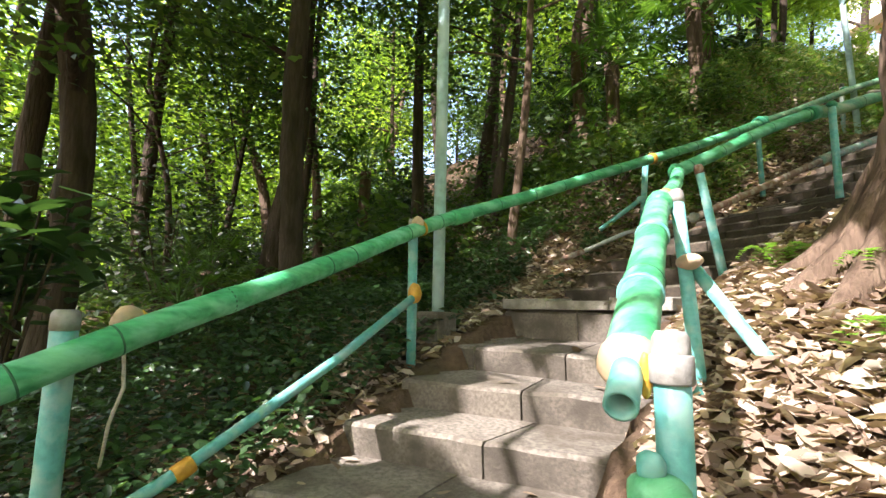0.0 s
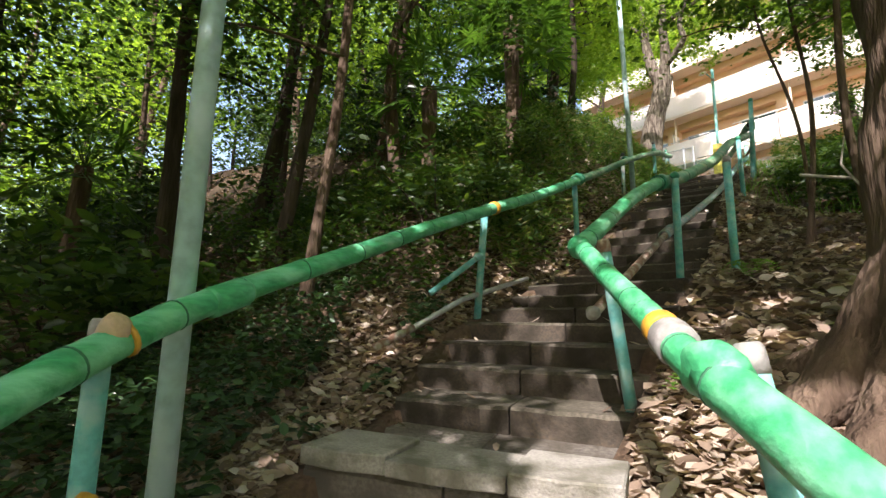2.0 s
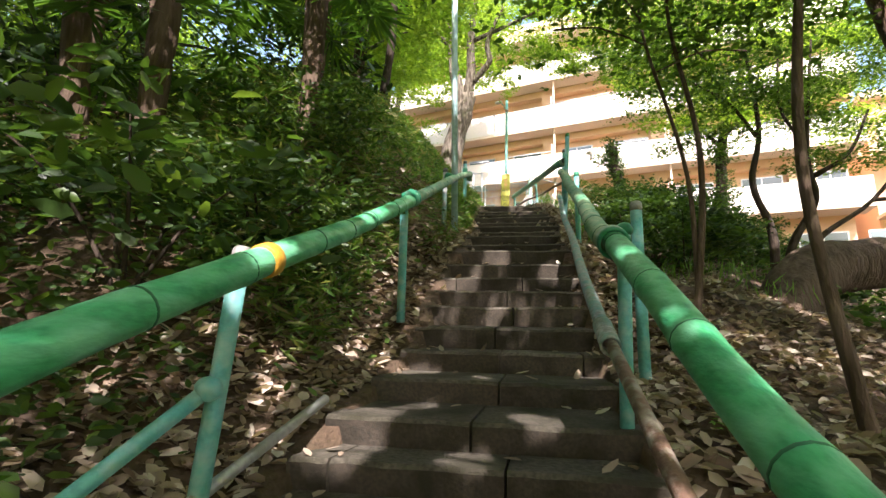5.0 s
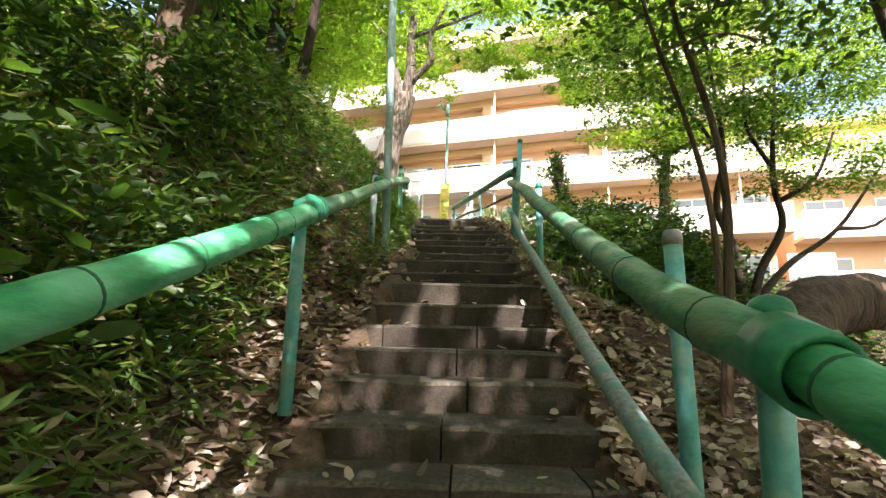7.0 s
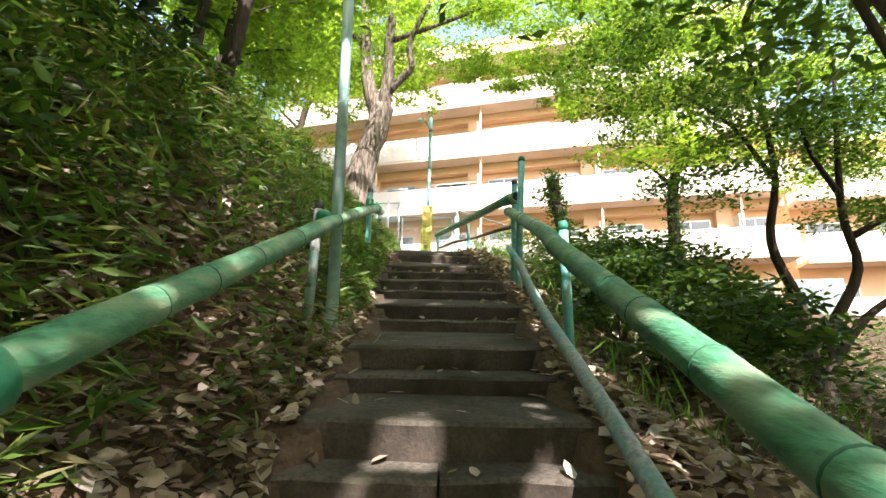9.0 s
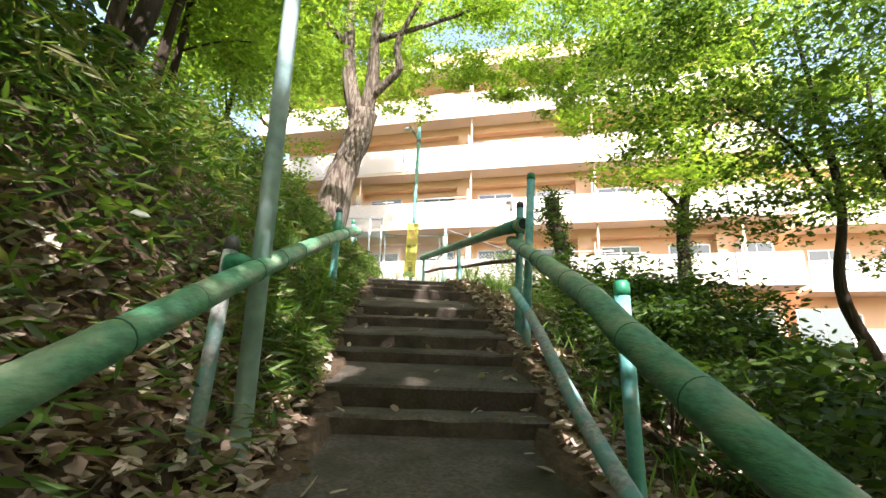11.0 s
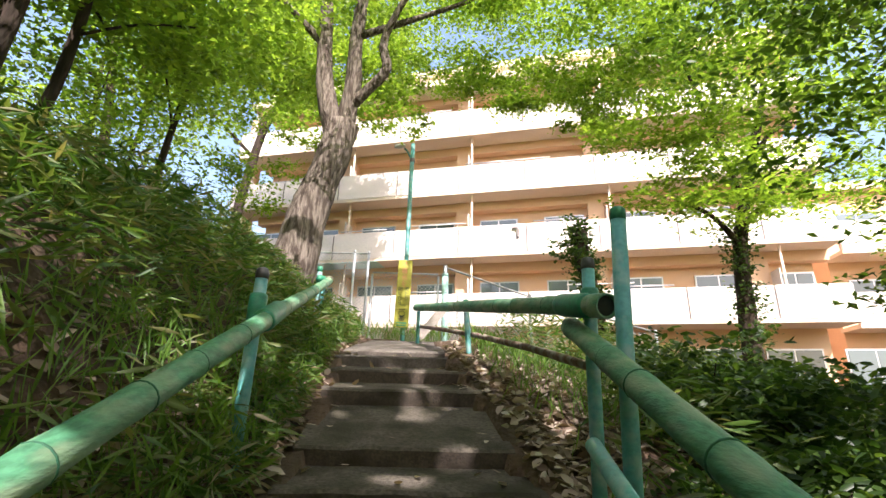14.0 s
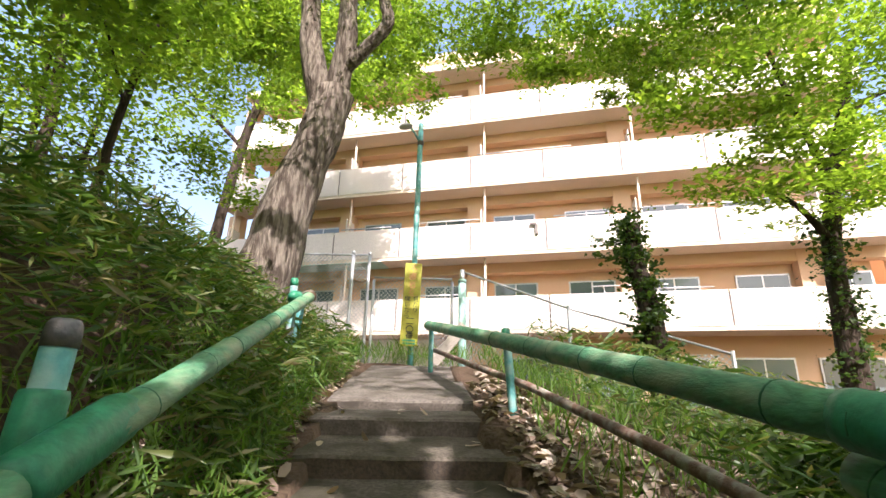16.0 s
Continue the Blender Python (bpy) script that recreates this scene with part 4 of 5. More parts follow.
wood_tree((-7.2, 4.4), 9.0, 0.11, 4500, 0.13, (0.2, 1.1), "bark_dark")
wood_tree((-8.6, 3.6), 9.0, 0.14, 4500, 0.13, (0.1, 0.1), "bark_dark")
wood_tree((-6.8, 6.4), 8.0, 0.12, 4500, 0.13, (0.2, 0.4), "bark")
rnd = random.Random(4)
for k in range(46):
    x, y = -9.5 - rnd.random() ** 1.3 * 24, -9 + rnd.random() * 30
    far = min(1, (-9.5 - x) / 20)
    wood_tree((x, y), 7 + 4 * rnd.random(), 0.07 + 0.12 * rnd.random(), 3800, 0.15 + 0.14 * far, (rnd.uniform(-0.9, 0.9), rnd.uniform(-0.9, 0.9)),
              rnd.choice(("bark_dark", "bark", "bark_dark")), "leaf_light" if rnd.random() < 0.5 else "leaf_wood", 0.25, 2.4 + far)
for x, y, h, n in ((-5.6, 10.6, 5.2, 5500), (-6.9, 10.0, 6.5, 6000), (-7.0, 13.2, 6.0, 6000), (-8.2, 14.6, 6, 5000), (-6.6, 11.8, 6.4, 6000), (-9, 15, 7, 4500), (-8.6, 18.5, 7.5, 4500), (-11, 21, 8, 4000)):
    wood_tree((x, y), h, 0.09, int(n * 1.7), 0.125, (0.5, -0.2), "bark_dark", "leaf_light", 0.42, 2.1)
# crowns placed over the right slope to shade the stairs
for x, y, h, s in ((1.1, 1.0, 8.0, 2.6), (1.9, -1.6, 8.5, 2.8), (1.4, 4.6, 8.0, 2.6), (2.3, 7.4, 8.5, 2.8), (4.2, 5.2, 9, 3), (0.9, 6.2, 7.6, 2.2)):
    wood_tree((x, y), h, 0.1, 10500, 0.14, (-1.9, -0.4), "bark", "leaf_light", 0.62, s, "", 9, 0.26)
# added leaning trees, crowns above the view, to shade the upper stairs
for x, y, h, s in ((2.0, 2.6, 10.5, 2.6), (2.5, 4.8, 10.5, 2.7), (2.9, 6.8, 10.5, 2.7), (1.6, 0.4, 10.0, 2.6), (3.0, 9.0, 10, 2.6)):
    wood_tree((x, y), h, 0.11, 9500, 0.14, (-3.6, -0.2), "bark", "leaf_light", 0.74, s, "", 9, 0.26)
# added trees, unseen behind the start, that shade the lower steps
for x, y, h, s in ((-4.3, -3.8, 8.0, 2.3), (-3.6, -2.6, 7.6, 2.0), (-0.6, -4.6, 8.2, 2.5), (-3.0, -4.8, 8.2, 2.5), (-2.0, -3.4, 7.4, 2.2)):
    wood_tree((x, y), h, 0.1, 11500, 0.14, (-0.6, 0.3), "bark", "leaf_light", 0.68, s, "", 10, 0.28)
# surrounding trees; those behind the start are unseen, added for dappled shade
for x, y, h, s in ((6, -3, 9, 3), (3.2, -6.5, 10, 3), (8, 4, 9, 3), (-3.0, -7, 9, 3), (11, 9, 8, 3), (0.2, -4.2, 9.5, 2.6), (3.4, 0.2, 9.0, 2.6)):
    wood_tree((x, y), h, 0.15, 7500, 0.15, (-0.5, 0.3), "bark", "leaf_light", 0.45, s)

# tall trees added for shade: crowns above the view close over wood and upper stairs
for x, y, h, s, lx in ((-6.6, -5.2, 11, 3.0, 0.4), (-9.0, -3.6, 11, 3.2, 0.6), (-7.4, -2.2, 11, 3.0, 0.5), (-11.0, -1.4, 11, 3.2, 0.4), (-9.4, 5.4, 11, 2.8, 0.5), (-6.2, 0.9, 10.5, 2.4, 0.3)):
    wood_tree((x, y), h, 0.16, 10500, 0.15, (lx, 0.4), "bark_dark", "leaf_wood", 0.6, s, "tall dark-barked tree added to shade the wood", 9, 0.28)
for x, y, h, s, lx in ((3.4, 5.6, 13.5, 2.8, -4.6), (3.8, 7.8, 13.5, 2.8, -5.0), (3.6, 3.6, 13.0, 2.8, -4.4), (-8.4, 7.4, 10.5, 2.6, 2.2), (4.4, 9.6, 13.5, 2.6, -4.2)):
    wood_tree((x, y), h, 0.15, 9500, 0.14, (lx, 0.0), "bark", "leaf_light", 0.78, s, "tall tree added to shade the stairs, its crown out of view", 9, 0.26)

# big tree beside the lower stairs, with spreading roots
big = tagged(new("tree"), "large tree with brown bark and wide spreading roots beside the stairs", "tree", "trees beside the stairs")
bz = land(-0.75, 3.6)
limb_mesh("trunk", [(-1.0, 3.55, bz - 0.4), (-0.98, 3.55, bz + 0.5), (-0.93, 3.6, bz + 2.0), (-0.8, 3.7, bz + 4.5), (-0.6, 3.6, bz + 8.0)], 0.33, 0.18, M["bark"], big, 18, 0.75, 0.22)
for dx, dy in ((-1.05, -0.35), (-0.85, 0.35), (-0.3, -1.05), (0.8, -0.6), (0.7, 0.8), (-0.7, -0.8)):
    e = (-1.0 + dx, 3.55 + dy)
    mid = (-1.0 + dx * 0.5, 3.55 + dy * 0.5)
    limb_mesh("root", [(-1.0 + dx * 0.12, 3.55 + dy * 0.12, bz + 0.55), (*mid, land(*mid) + 0.12), (*e, land(*e) - 0.08)], 0.17, 0.05, M["bark"], big, 10, 0, 0.25)
bc = []
for a, h, ln in ((200, 4.2, 3.0), (320, 4.8, 3.0), (90, 5.4, 2.8), (20, 6.0, 2.6), (150, 6.6, 2.5), (260, 7.2, 2.6)):
    p = Vector((-0.65, 3.7, bz + h))
    e = p + Vector((math.cos(radians(a)) * ln, math.sin(radians(a)) * ln, 0.9))
    limb_mesh("limb", [p, p.lerp(e, 0.5) + Vector((0, 0, 0.25)), e], 0.08, 0.015, M["bark"], big, 7)
    bc.append(blob(e, (1.7, 1.7, 0.8), 1300, 16))
leaves("crown", canopy_gaps(np.concatenate(bc)), 0.12, 0.055, M["leaf_light"], big, up=0.6)

# camphor-like tree at the head of the stairs
cam_tree = tagged(new("tree"), "big leaning tree with deeply furrowed grey bark and a forked trunk", "tree", "trees beside the stairs")
CB = [(-5.55, 17.35, 7.2), (-5.4, 17.4, 8.4), (-5.25, 17.5, 9.5), (-4.98, 17.55, 10.6), (-4.85, 17.6, 11.3)]
limb_mesh("trunk", CB, 0.37, 0.29, M["bark_grey"], cam_tree, 18, 0.5, 0.2)
for pts, r0, r1 in (([(-4.95, 17.6, 11.0), (-5.25, 17.6, 12.0), (-5.42, 17.7, 13.3), (-5.6, 17.9, 16.5)], 0.2, 0.09),
                    ([(-4.85, 17.6, 11.2), (-4.72, 17.5, 12.2), (-4.72, 17.4, 13.4), (-4.4, 17.0, 16.0)], 0.18, 0.07),
                    ([(-4.75, 17.55, 11.7), (-4.35, 17.4, 12.05), (-4.08, 17.3, 12.4), (-4.15, 17.2, 13.0), (-3.6, 16.8, 14.0)], 0.11, 0.05),
                    ([(-4.72, 17.4, 13.2), (-3.6, 17.2, 13.5), (-2.4, 17.0, 13.9), (-1.0, 16.8, 14.6)], 0.07, 0.02),
                    ([(-5.4, 17.7, 13.2), (-6.4, 17.2, 14.0), (-7.6, 16.6, 14.6)], 0.08, 0.02)):
    limb_mesh("limb", pts, r0, r1, M["bark_grey"], cam_tree, 12, 0.2)
cc = []
for c, rd, n in (((-6.8, 17.0, 14.0), (1.8, 1.8, 0.9), 2600), ((-3.2, 16.6, 14.2), (1.8, 1.6, 0.7), 2400), ((-1.4, 17.2, 14.0), (1.7, 1.5, 0.6), 2400), ((0.4, 17.6, 13.8), (1.5, 1.4, 0.6), 2000),
                 ((-5.2, 17.2, 16.0), (2.0, 2.0, 1.0), 2200), ((-2.6, 17.4, 15.8), (2.2, 2.0, 0.9), 2400), ((-1.6, 18.0, 12.7), (1.3, 0.8, 0.5), 1700), ((0.2, 18.2, 12.4), (0.8, 0.7, 0.5), 1100),
                 ((-3.9, 18.2, 12.5), (0.6, 0.4, 0.35), 500), ((-3.6, 18.9, 12.2), (0.6, 0.4, 0.5), 300), ((-7.6, 19, 13.6), (1.8, 1.6, 1.2), 2200), ((-7.3, 20, 11.2), (1.1, 0.9, 0.7), 1200), ((1.6, 16.0, 15.0), (2.0, 2.0, 0.8), 2600), ((2.0, 15.0, 13.2), (1.8, 1.8, 0.6), 2200), ((-3.4, 14.4, 13.4), (2.0, 1.8, 0.6), 2400), ((-7.4, 15.0, 12.4), (1.8, 1.8, 0.8), 2600), ((-6.6, 16.2, 11.6), (1.0, 1.0, 0.5), 1100), ((-9.0, 17.5, 12.0), (1.8, 1.8, 1.2), 2200), ((0.5, 19.2, 15.6), (2.2, 1.6, 0.7), 2200), ((-2.6, 19.0, 15.2), (2.0, 1.6, 0.6), 2000), ((-1.6, 13.5, 13.8), (2.6, 2.2, 0.7), 2600), ((-2.6, 19.0, 13.7), (1.3, 0.9, 0.5), 1700), ((-0.8, 19.0, 13.4), (1.4, 0.9, 0.55), 1900), ((0.9, 18.8, 13.3), (1.3, 0.9, 0.5), 1700), ((-6.4, 18.6, 13.0), (0.9, 0.8, 0.5), 1000)):
    cc.append(blob(c, rd, int(n * 1.35), 22, 0.17))
leaves("crown", canopy_gaps(np.concatenate(cc)), 0.105, 0.052, M["leaf_light"], cam_tree, up=0.5, droop=0.3)


# tree between the camphor and the building
edge_tree = tagged(new("tree"), "tall tree with loose foliage beside the apartment building", "tree", "trees beside the stairs")
limb_mesh("trunk", [(-10.2, 25.2, 6.8), (-10.0, 25.2, 11), (-9.4, 25.1, 15.5), (-8.6, 25.1, 18.0), (-8.3, 24.8, 23.0)], 0.2, 0.1, M["bark_dark"], edge_tree, 10, 0.3)
limb_mesh("limb", [(-9.2, 25.1, 16.4), (-7.6, 25.2, 18.0), (-5.4, 25.3, 19.0), (-3.6, 25.2, 19.6)], 0.08, 0.02, M["bark_dark"], edge_tree, 8)
limb_mesh("limb", [(-9.6, 25.1, 14.6), (-11.2, 25.0, 16.2), (-12.4, 24.8, 17.4)], 0.07, 0.02, M["bark_dark"], edge_tree, 8)
# upper clumps, above the view, are added to shade the building's left parapets
leaves("crown", np.concatenate([blob(c, rd, n, 14, 0.2) for c, rd, n in (((-6.0, 26, 19.4), (2.2, 1.0, 0.8), 1100), ((-8.8, 26, 19.0), (2.0, 1.0, 0.9), 1000), ((-4.2, 25.6, 20.0), (1.8, 1.0, 0.7), 800), ((-6.2, 24.4, 18.6), (2.0, 0.9, 0.8), 1000), ((-8.6, 24.4, 18.2), (1.6, 0.9, 0.8), 700), ((-11.6, 25, 16.4), (1.8, 1.4, 1.6), 1500), ((-5.6, 24.6, 16.6), (1.5, 1.2, 0.9), 1500), ((-7.6, 24.6, 16.0), (1.6, 1.2, 1.0), 1700), ((-7.0, 24.8, 18.2), (1.9, 1.2, 1.0), 1700), ((-9.4, 24.8, 18.8), (1.7, 1.2, 0.9), 1500), ((-12.4, 24.8, 18.6), (2.0, 1.4, 1.2), 1900), ((-11.0, 24.4, 20.2), (2.0, 1.3, 0.9), 1500), ((-5.0, 24.4, 18.6), (1.5, 1.2, 1.0), 2600), ((-7.4, 24.4, 20.4), (1.8, 1.3, 1.0), 3000), ((-9.6, 24.4, 21.0), (1.9, 1.3, 1.0), 3000), ((-5.4, 24.2, 20.8), (1.5, 1.2, 0.9), 2400), ((-8.0, 24.2, 22.6), (2.2, 1.3, 1.0), 3200), ((-11.4, 24.2, 22.4), (2.2, 1.3, 1.0), 3200), ((-7.0, 24.6, 17.0), (1.9, 1.0, 0.9), 2200), ((-5.6, 24.3, 22.6), (1.5, 1.2, 0.9), 2600), ((-7.8, 24.3, 23.6), (1.8, 1.2, 0.9), 2800), ((-10.0, 24.3, 23.8), (1.8, 1.2, 0.9), 2800))]), 0.17, 0.09, M["leaf_light"], edge_tree, up=0.5)

# maple-like tree and ivy-covered stump down to the right
maple = tagged(new("tree"), "tree with tiered light green foliage and an ivy-clad trunk", "tree", "trees beside the stairs")
mz = land(3.2, 18.8)
limb_mesh("trunk", [(3.15, 18.8, mz - 0.3), (3.2, 18.8, 8.4), (3.35, 18.8, 9.8), (3.75, 18.8, 11.1), (4.5, 18.7, 13.6)], 0.2, 0.07, M["bark_dark"], maple, 12, 0.3)
for pts in ([(3.55, 18.8, 10.6), (3.1, 18.6, 11.7), (2.6, 18.4, 13.2), (2.1, 18.2, 14.6)], [(3.4, 18.8, 10.0), (4.1, 18.6, 10.6), (5.3, 18.3, 11.3)], [(3.3, 18.8, 9.6), (2.6, 18.5, 10.1), (1.7, 18.2, 10.3)], [(3.9, 18.8, 11.5), (4.6, 18.9, 12.4), (5.9, 19, 13.0)]):
    limb_mesh("limb", pts, 0.07, 0.02, M["bark_dark"], maple, 8)
mc = [blob(c, rd, n, 16, 0.2) for c, rd, n in (((1.6, 18.0, 10.4), (1.1, 1.0, 0.3), 1500), ((2.6, 17.8, 10.0), (1.3, 1.1, 0.3), 1700), ((4.2, 17.8, 10.3), (1.4, 1.2, 0.4), 1900), ((5.6, 18, 11.0), (1.4, 1.2, 0.4), 1700),
                                               ((2.2, 18, 11.9), (1.5, 1.2, 0.5), 2000), ((4.0, 18.2, 12.2), (1.7, 1.3, 0.5), 2000), ((2.2, 18, 13.6), (1.8, 1.4, 0.6), 2200), ((4.4, 18, 14.2), (2.0, 1.6, 0.7), 2400),
                                               ((3.2, 17.4, 15.6), (2.4, 2, 0.8), 2400), ((6.2, 17.8, 13), (1.7, 1.6, 0.8), 2000), ((7.2, 17, 11.2), (1.4, 1.3, 0.8), 1600))]
mc += [blob(c, rd, n, 18, 0.2) for c, rd, n in (((1.0, 17.6, 11.4), (1.2, 1.0, 0.35), 2200), ((2.8, 17.6, 10.9), (1.3, 1.0, 0.3), 2200), ((5.0, 17.6, 12.2), (1.6, 1.2, 0.45), 2600), ((1.0, 17.4, 13.0), (1.4, 1.2, 0.45), 2600), ((3.4, 17.4, 13.0), (1.5, 1.2, 0.45), 2600),
                                                 ((1.2, 16.8, 14.8), (2.0, 1.6, 0.6), 3000), ((5.8, 17.2, 14.8), (2.2, 1.6, 0.8), 3000), ((7.6, 17.0, 12.8), (1.8, 1.5, 0.8), 2600), ((8.2, 17.4, 9.8), (1.6, 1.4, 0.8), 2200), ((6.4, 17.4, 9.6), (1.2, 1.2, 0.4), 1700))]
leaves("crown", np.concatenate([m[: len(m) * 2 // 3] for m in mc]), 0.115, 0.062, M["leaf_light"], maple, up=0.75)
leaves("ivy", np.concatenate([blob((3.18, 18.7, 7.4 + 0.3 * k), (0.3, 0.3, 0.25), 130, 8, 0.4) for k in range(9)]), 0.08, 0.06, M["leaf_wood"], maple, "climbing ivy", up=0.2)
stump = tagged(new("dead_tree"), "broken dead tree thickly covered with ivy", "tree")
sz = land(0.1, 18.8)
limb_mesh("trunk", [(0.2, 18.8, sz - 0.2), (0.12, 18.8, 8.4), (-0.05, 18.8, 9.2), (-0.02, 18.8, 9.75)], 0.19, 0.14, M["bark_dark"], stump, 12, 0.2)
leaves("ivy", np.concatenate([blob((0.18 - 0.03 * k, 18.75, 7.2 + 0.3 * k), (0.27, 0.27, 0.22), 240, 10, 0.35) for k in range(10)] + [blob((-0.3, 18.7, 9.3), (0.5, 0.3, 0.25), 250, 9)]), 0.085, 0.06, M["leaf_wood"], stump, "glossy climbing ivy", up=0.2)

# many-stemmed small trees on the falling side
stems = tagged(new("tree"), "small many-stemmed tree with thin dark trunks on the falling slope", "tree", "trees beside the stairs")
sg = land(1.35, 12.2)
SB = Vector((1.35, 12.2, sg))
STEMS = (([(0, 0, -0.3), (0.05, 0, 0.9), (-0.15, 0.1, 1.9), (0.05, 0.1, 3.0), (-0.1, 0.1, 5.2)], 0.085), ([(0.1, 0, -0.3), (0.35, 0, 0.7), (0.75, -0.1, 1.5), (0.7, -0.1, 2.4), (1.0, -0.1, 4.6)], 0.08),
         ([(0.2, 0, 0.2), (0.9, 0.1, 0.9), (1.7, 0, 1.5), (2.5, -0.1, 2.6)], 0.06), ([(0.72, -0.1, 1.9), (1.3, -0.2, 2.3), (1.7, -0.2, 3.1)], 0.04),
         ([(0, 0.1, 2.8), (-0.5, 0, 3.5), (-1.3, -0.1, 4.0)], 0.035), ([(0.7, -0.1, 2.5), (0.3, -0.2, 3.2), (0.35, -0.2, 4.2)], 0.035), ([(1.7, 0, 1.5), (2.4, 0.1, 1.6), (3.0, 0.1, 2.1)], 0.035))
for pts, r in STEMS:
    limb_mesh("trunk" if r > 0.055 else "limb", [SB + Vector(q) for q in pts], r, 0.018, M["bark_dark"], stems, 9, 0.25)
stem_crown = [blob((x, 12.1, z), rd, n, 20, 0.2) for x, z, rd, n in ((0.2, 8.0, (1.2, 1.1, 0.4), 3200), (1.6, 7.7, (1.3, 1.1, 0.45), 3400), (3.0, 7.9, (1.3, 1.1, 0.5), 3400), (0.8, 9.2, (1.6, 1.3, 0.55), 3600), (2.6, 9.3, (1.7, 1.3, 0.6), 3600),
              (4.4, 8.8, (1.4, 1.2, 0.7), 3000), (4.2, 7.0, (1.2, 1.0, 0.45), 2400), (-0.7, 9.0, (0.9, 0.9, 0.35), 1800), (1.2, 10.6, (2.0, 1.5, 0.7), 3600), (3.8, 10.6, (2.0, 1.5, 0.8), 3600), (0.4, 7.0, (0.8, 0.8, 0.25), 1300), (2.6, 6.7, (1.0, 0.9, 0.3), 1600), (5.6, 7.8, (1.3, 1.2, 0.8), 2200))]
leaves("crown", np.concatenate(stem_crown), 0.075, 0.036, M["leaf_mid"], stems, up=0.6)
for bx, by, h, r, ln in ((-1.5, 7.6, 5.2, 0.035, (0.25, 0.3)), (-1.42, 7.68, 4.6, 0.026, (-0.25, 0.2)), (-0.95, 6.3, 5.6, 0.045, (0.25, 0.2)), (1.6, 6.9, 7, 0.06, (0.2, 0.2)), (2.6, 8.4, 7, 0.07, (0.2, 0.2))):
    wood_tree((bx, by), h, r, 2200, 0.1, ln, "bark", "leaf_mid", 0.55, 1.2, "thin bare-stemmed sapling on the leafy slope")


def shrub(center, radii, n, leaf, mat, label, kind_name="shrub", up=0.45, clumps=30):
    t = tagged(new(kind_name), label, "shrub", "shrubs of the slope")
    c = Vector(center)
    g = land(c.x, c.y)
    for k in range(5):
        a = 6.283 * k / 5 + rng.random()
        e = c + Vector((math.cos(a) * radii[0] * 0.6, math.sin(a) * radii[1] * 0.6, radii[2] * 0.4))
        limb_mesh("stem", [(c.x, c.y, g - 0.1), ((c.x + e.x) / 2, (c.y + e.y) / 2, (g + e.z) / 2 + 0.1), tuple(e)], 0.018, 0.006, M["bark_dark"], t, 5, 0, 0)
    leaves("foliage", blob(center, radii, n, clumps, 0.24), leaf, leaf * 0.42, M[mat], t, up=up, broad=True)


for x, y, h, rx, n in ((0.1, 13.3, 0.7, 1.0, 3200), (-0.9, 12.6, 0.45, 0.75, 2400), (1.5, 13.4, 0.5, 0.9, 2000), (-0.6, 14.2, 0.6, 0.8, 2200), (1.0, 15.0, 0.6, 1.1, 2200)):
    shrub((x, y, land(x, y) + h), (rx, 0.7, h * 0.9), int(n * 1.6), 0.085, "leaf_wood", "dense dark green shrub below the handrail")
for x, y, h, rx, n in ( (-0.6, 10.6, 0.6, 0.8, 2200), (-1.3, 11.2, 0.35, 0.6, 1200)):
    shrub((x, y, land(x, y) + h), (rx, 0.7, h * 0.9), n, 0.10, "leaf_wood", "loose green shrub on the falling slope")
for x, y, h in ((-5.0, 6.4, 0.45), (-5.3, 7.4, 0.5)):
    shrub((x, y, land(x, y) + h * 0.8), (0.7, 0.7, h), 2200, 0.075, "leaf_wood", "tangled evergreen shrub on the bank", clumps=22)
# understorey of the wood
for k in range(60):
    x = -5.2 - rnd.random() ** 1.2 * 16
    y = -5 + rnd.random() * 15
    if x > -6.5 and y < 5:
        continue
    h = 0.5 + 0.9 * rnd.random()
    shrub((x, y, land(x, y) + h * 0.8), (0.9 + 0.5 * rnd.random(), 0.9 + 0.5 * rnd.random(), h), 900, 0.11 + 0.05 * rnd.random(), rnd.choice(("leaf_dark", "leaf_wood", "leaf_wood")), "leafy evergreen shrub under the trees")
for x, y, h in ((-3.3, -1.05, 2.1), (-3.9, -1.2, 2.0), (-3.1, -1.6, 1.8)):
    shrub((x, y, h), (0.5, 0.5, 0.42), 170, 0.2, "leaf_cover", "broad-leaved shrub behind the handrail", up=0.8)


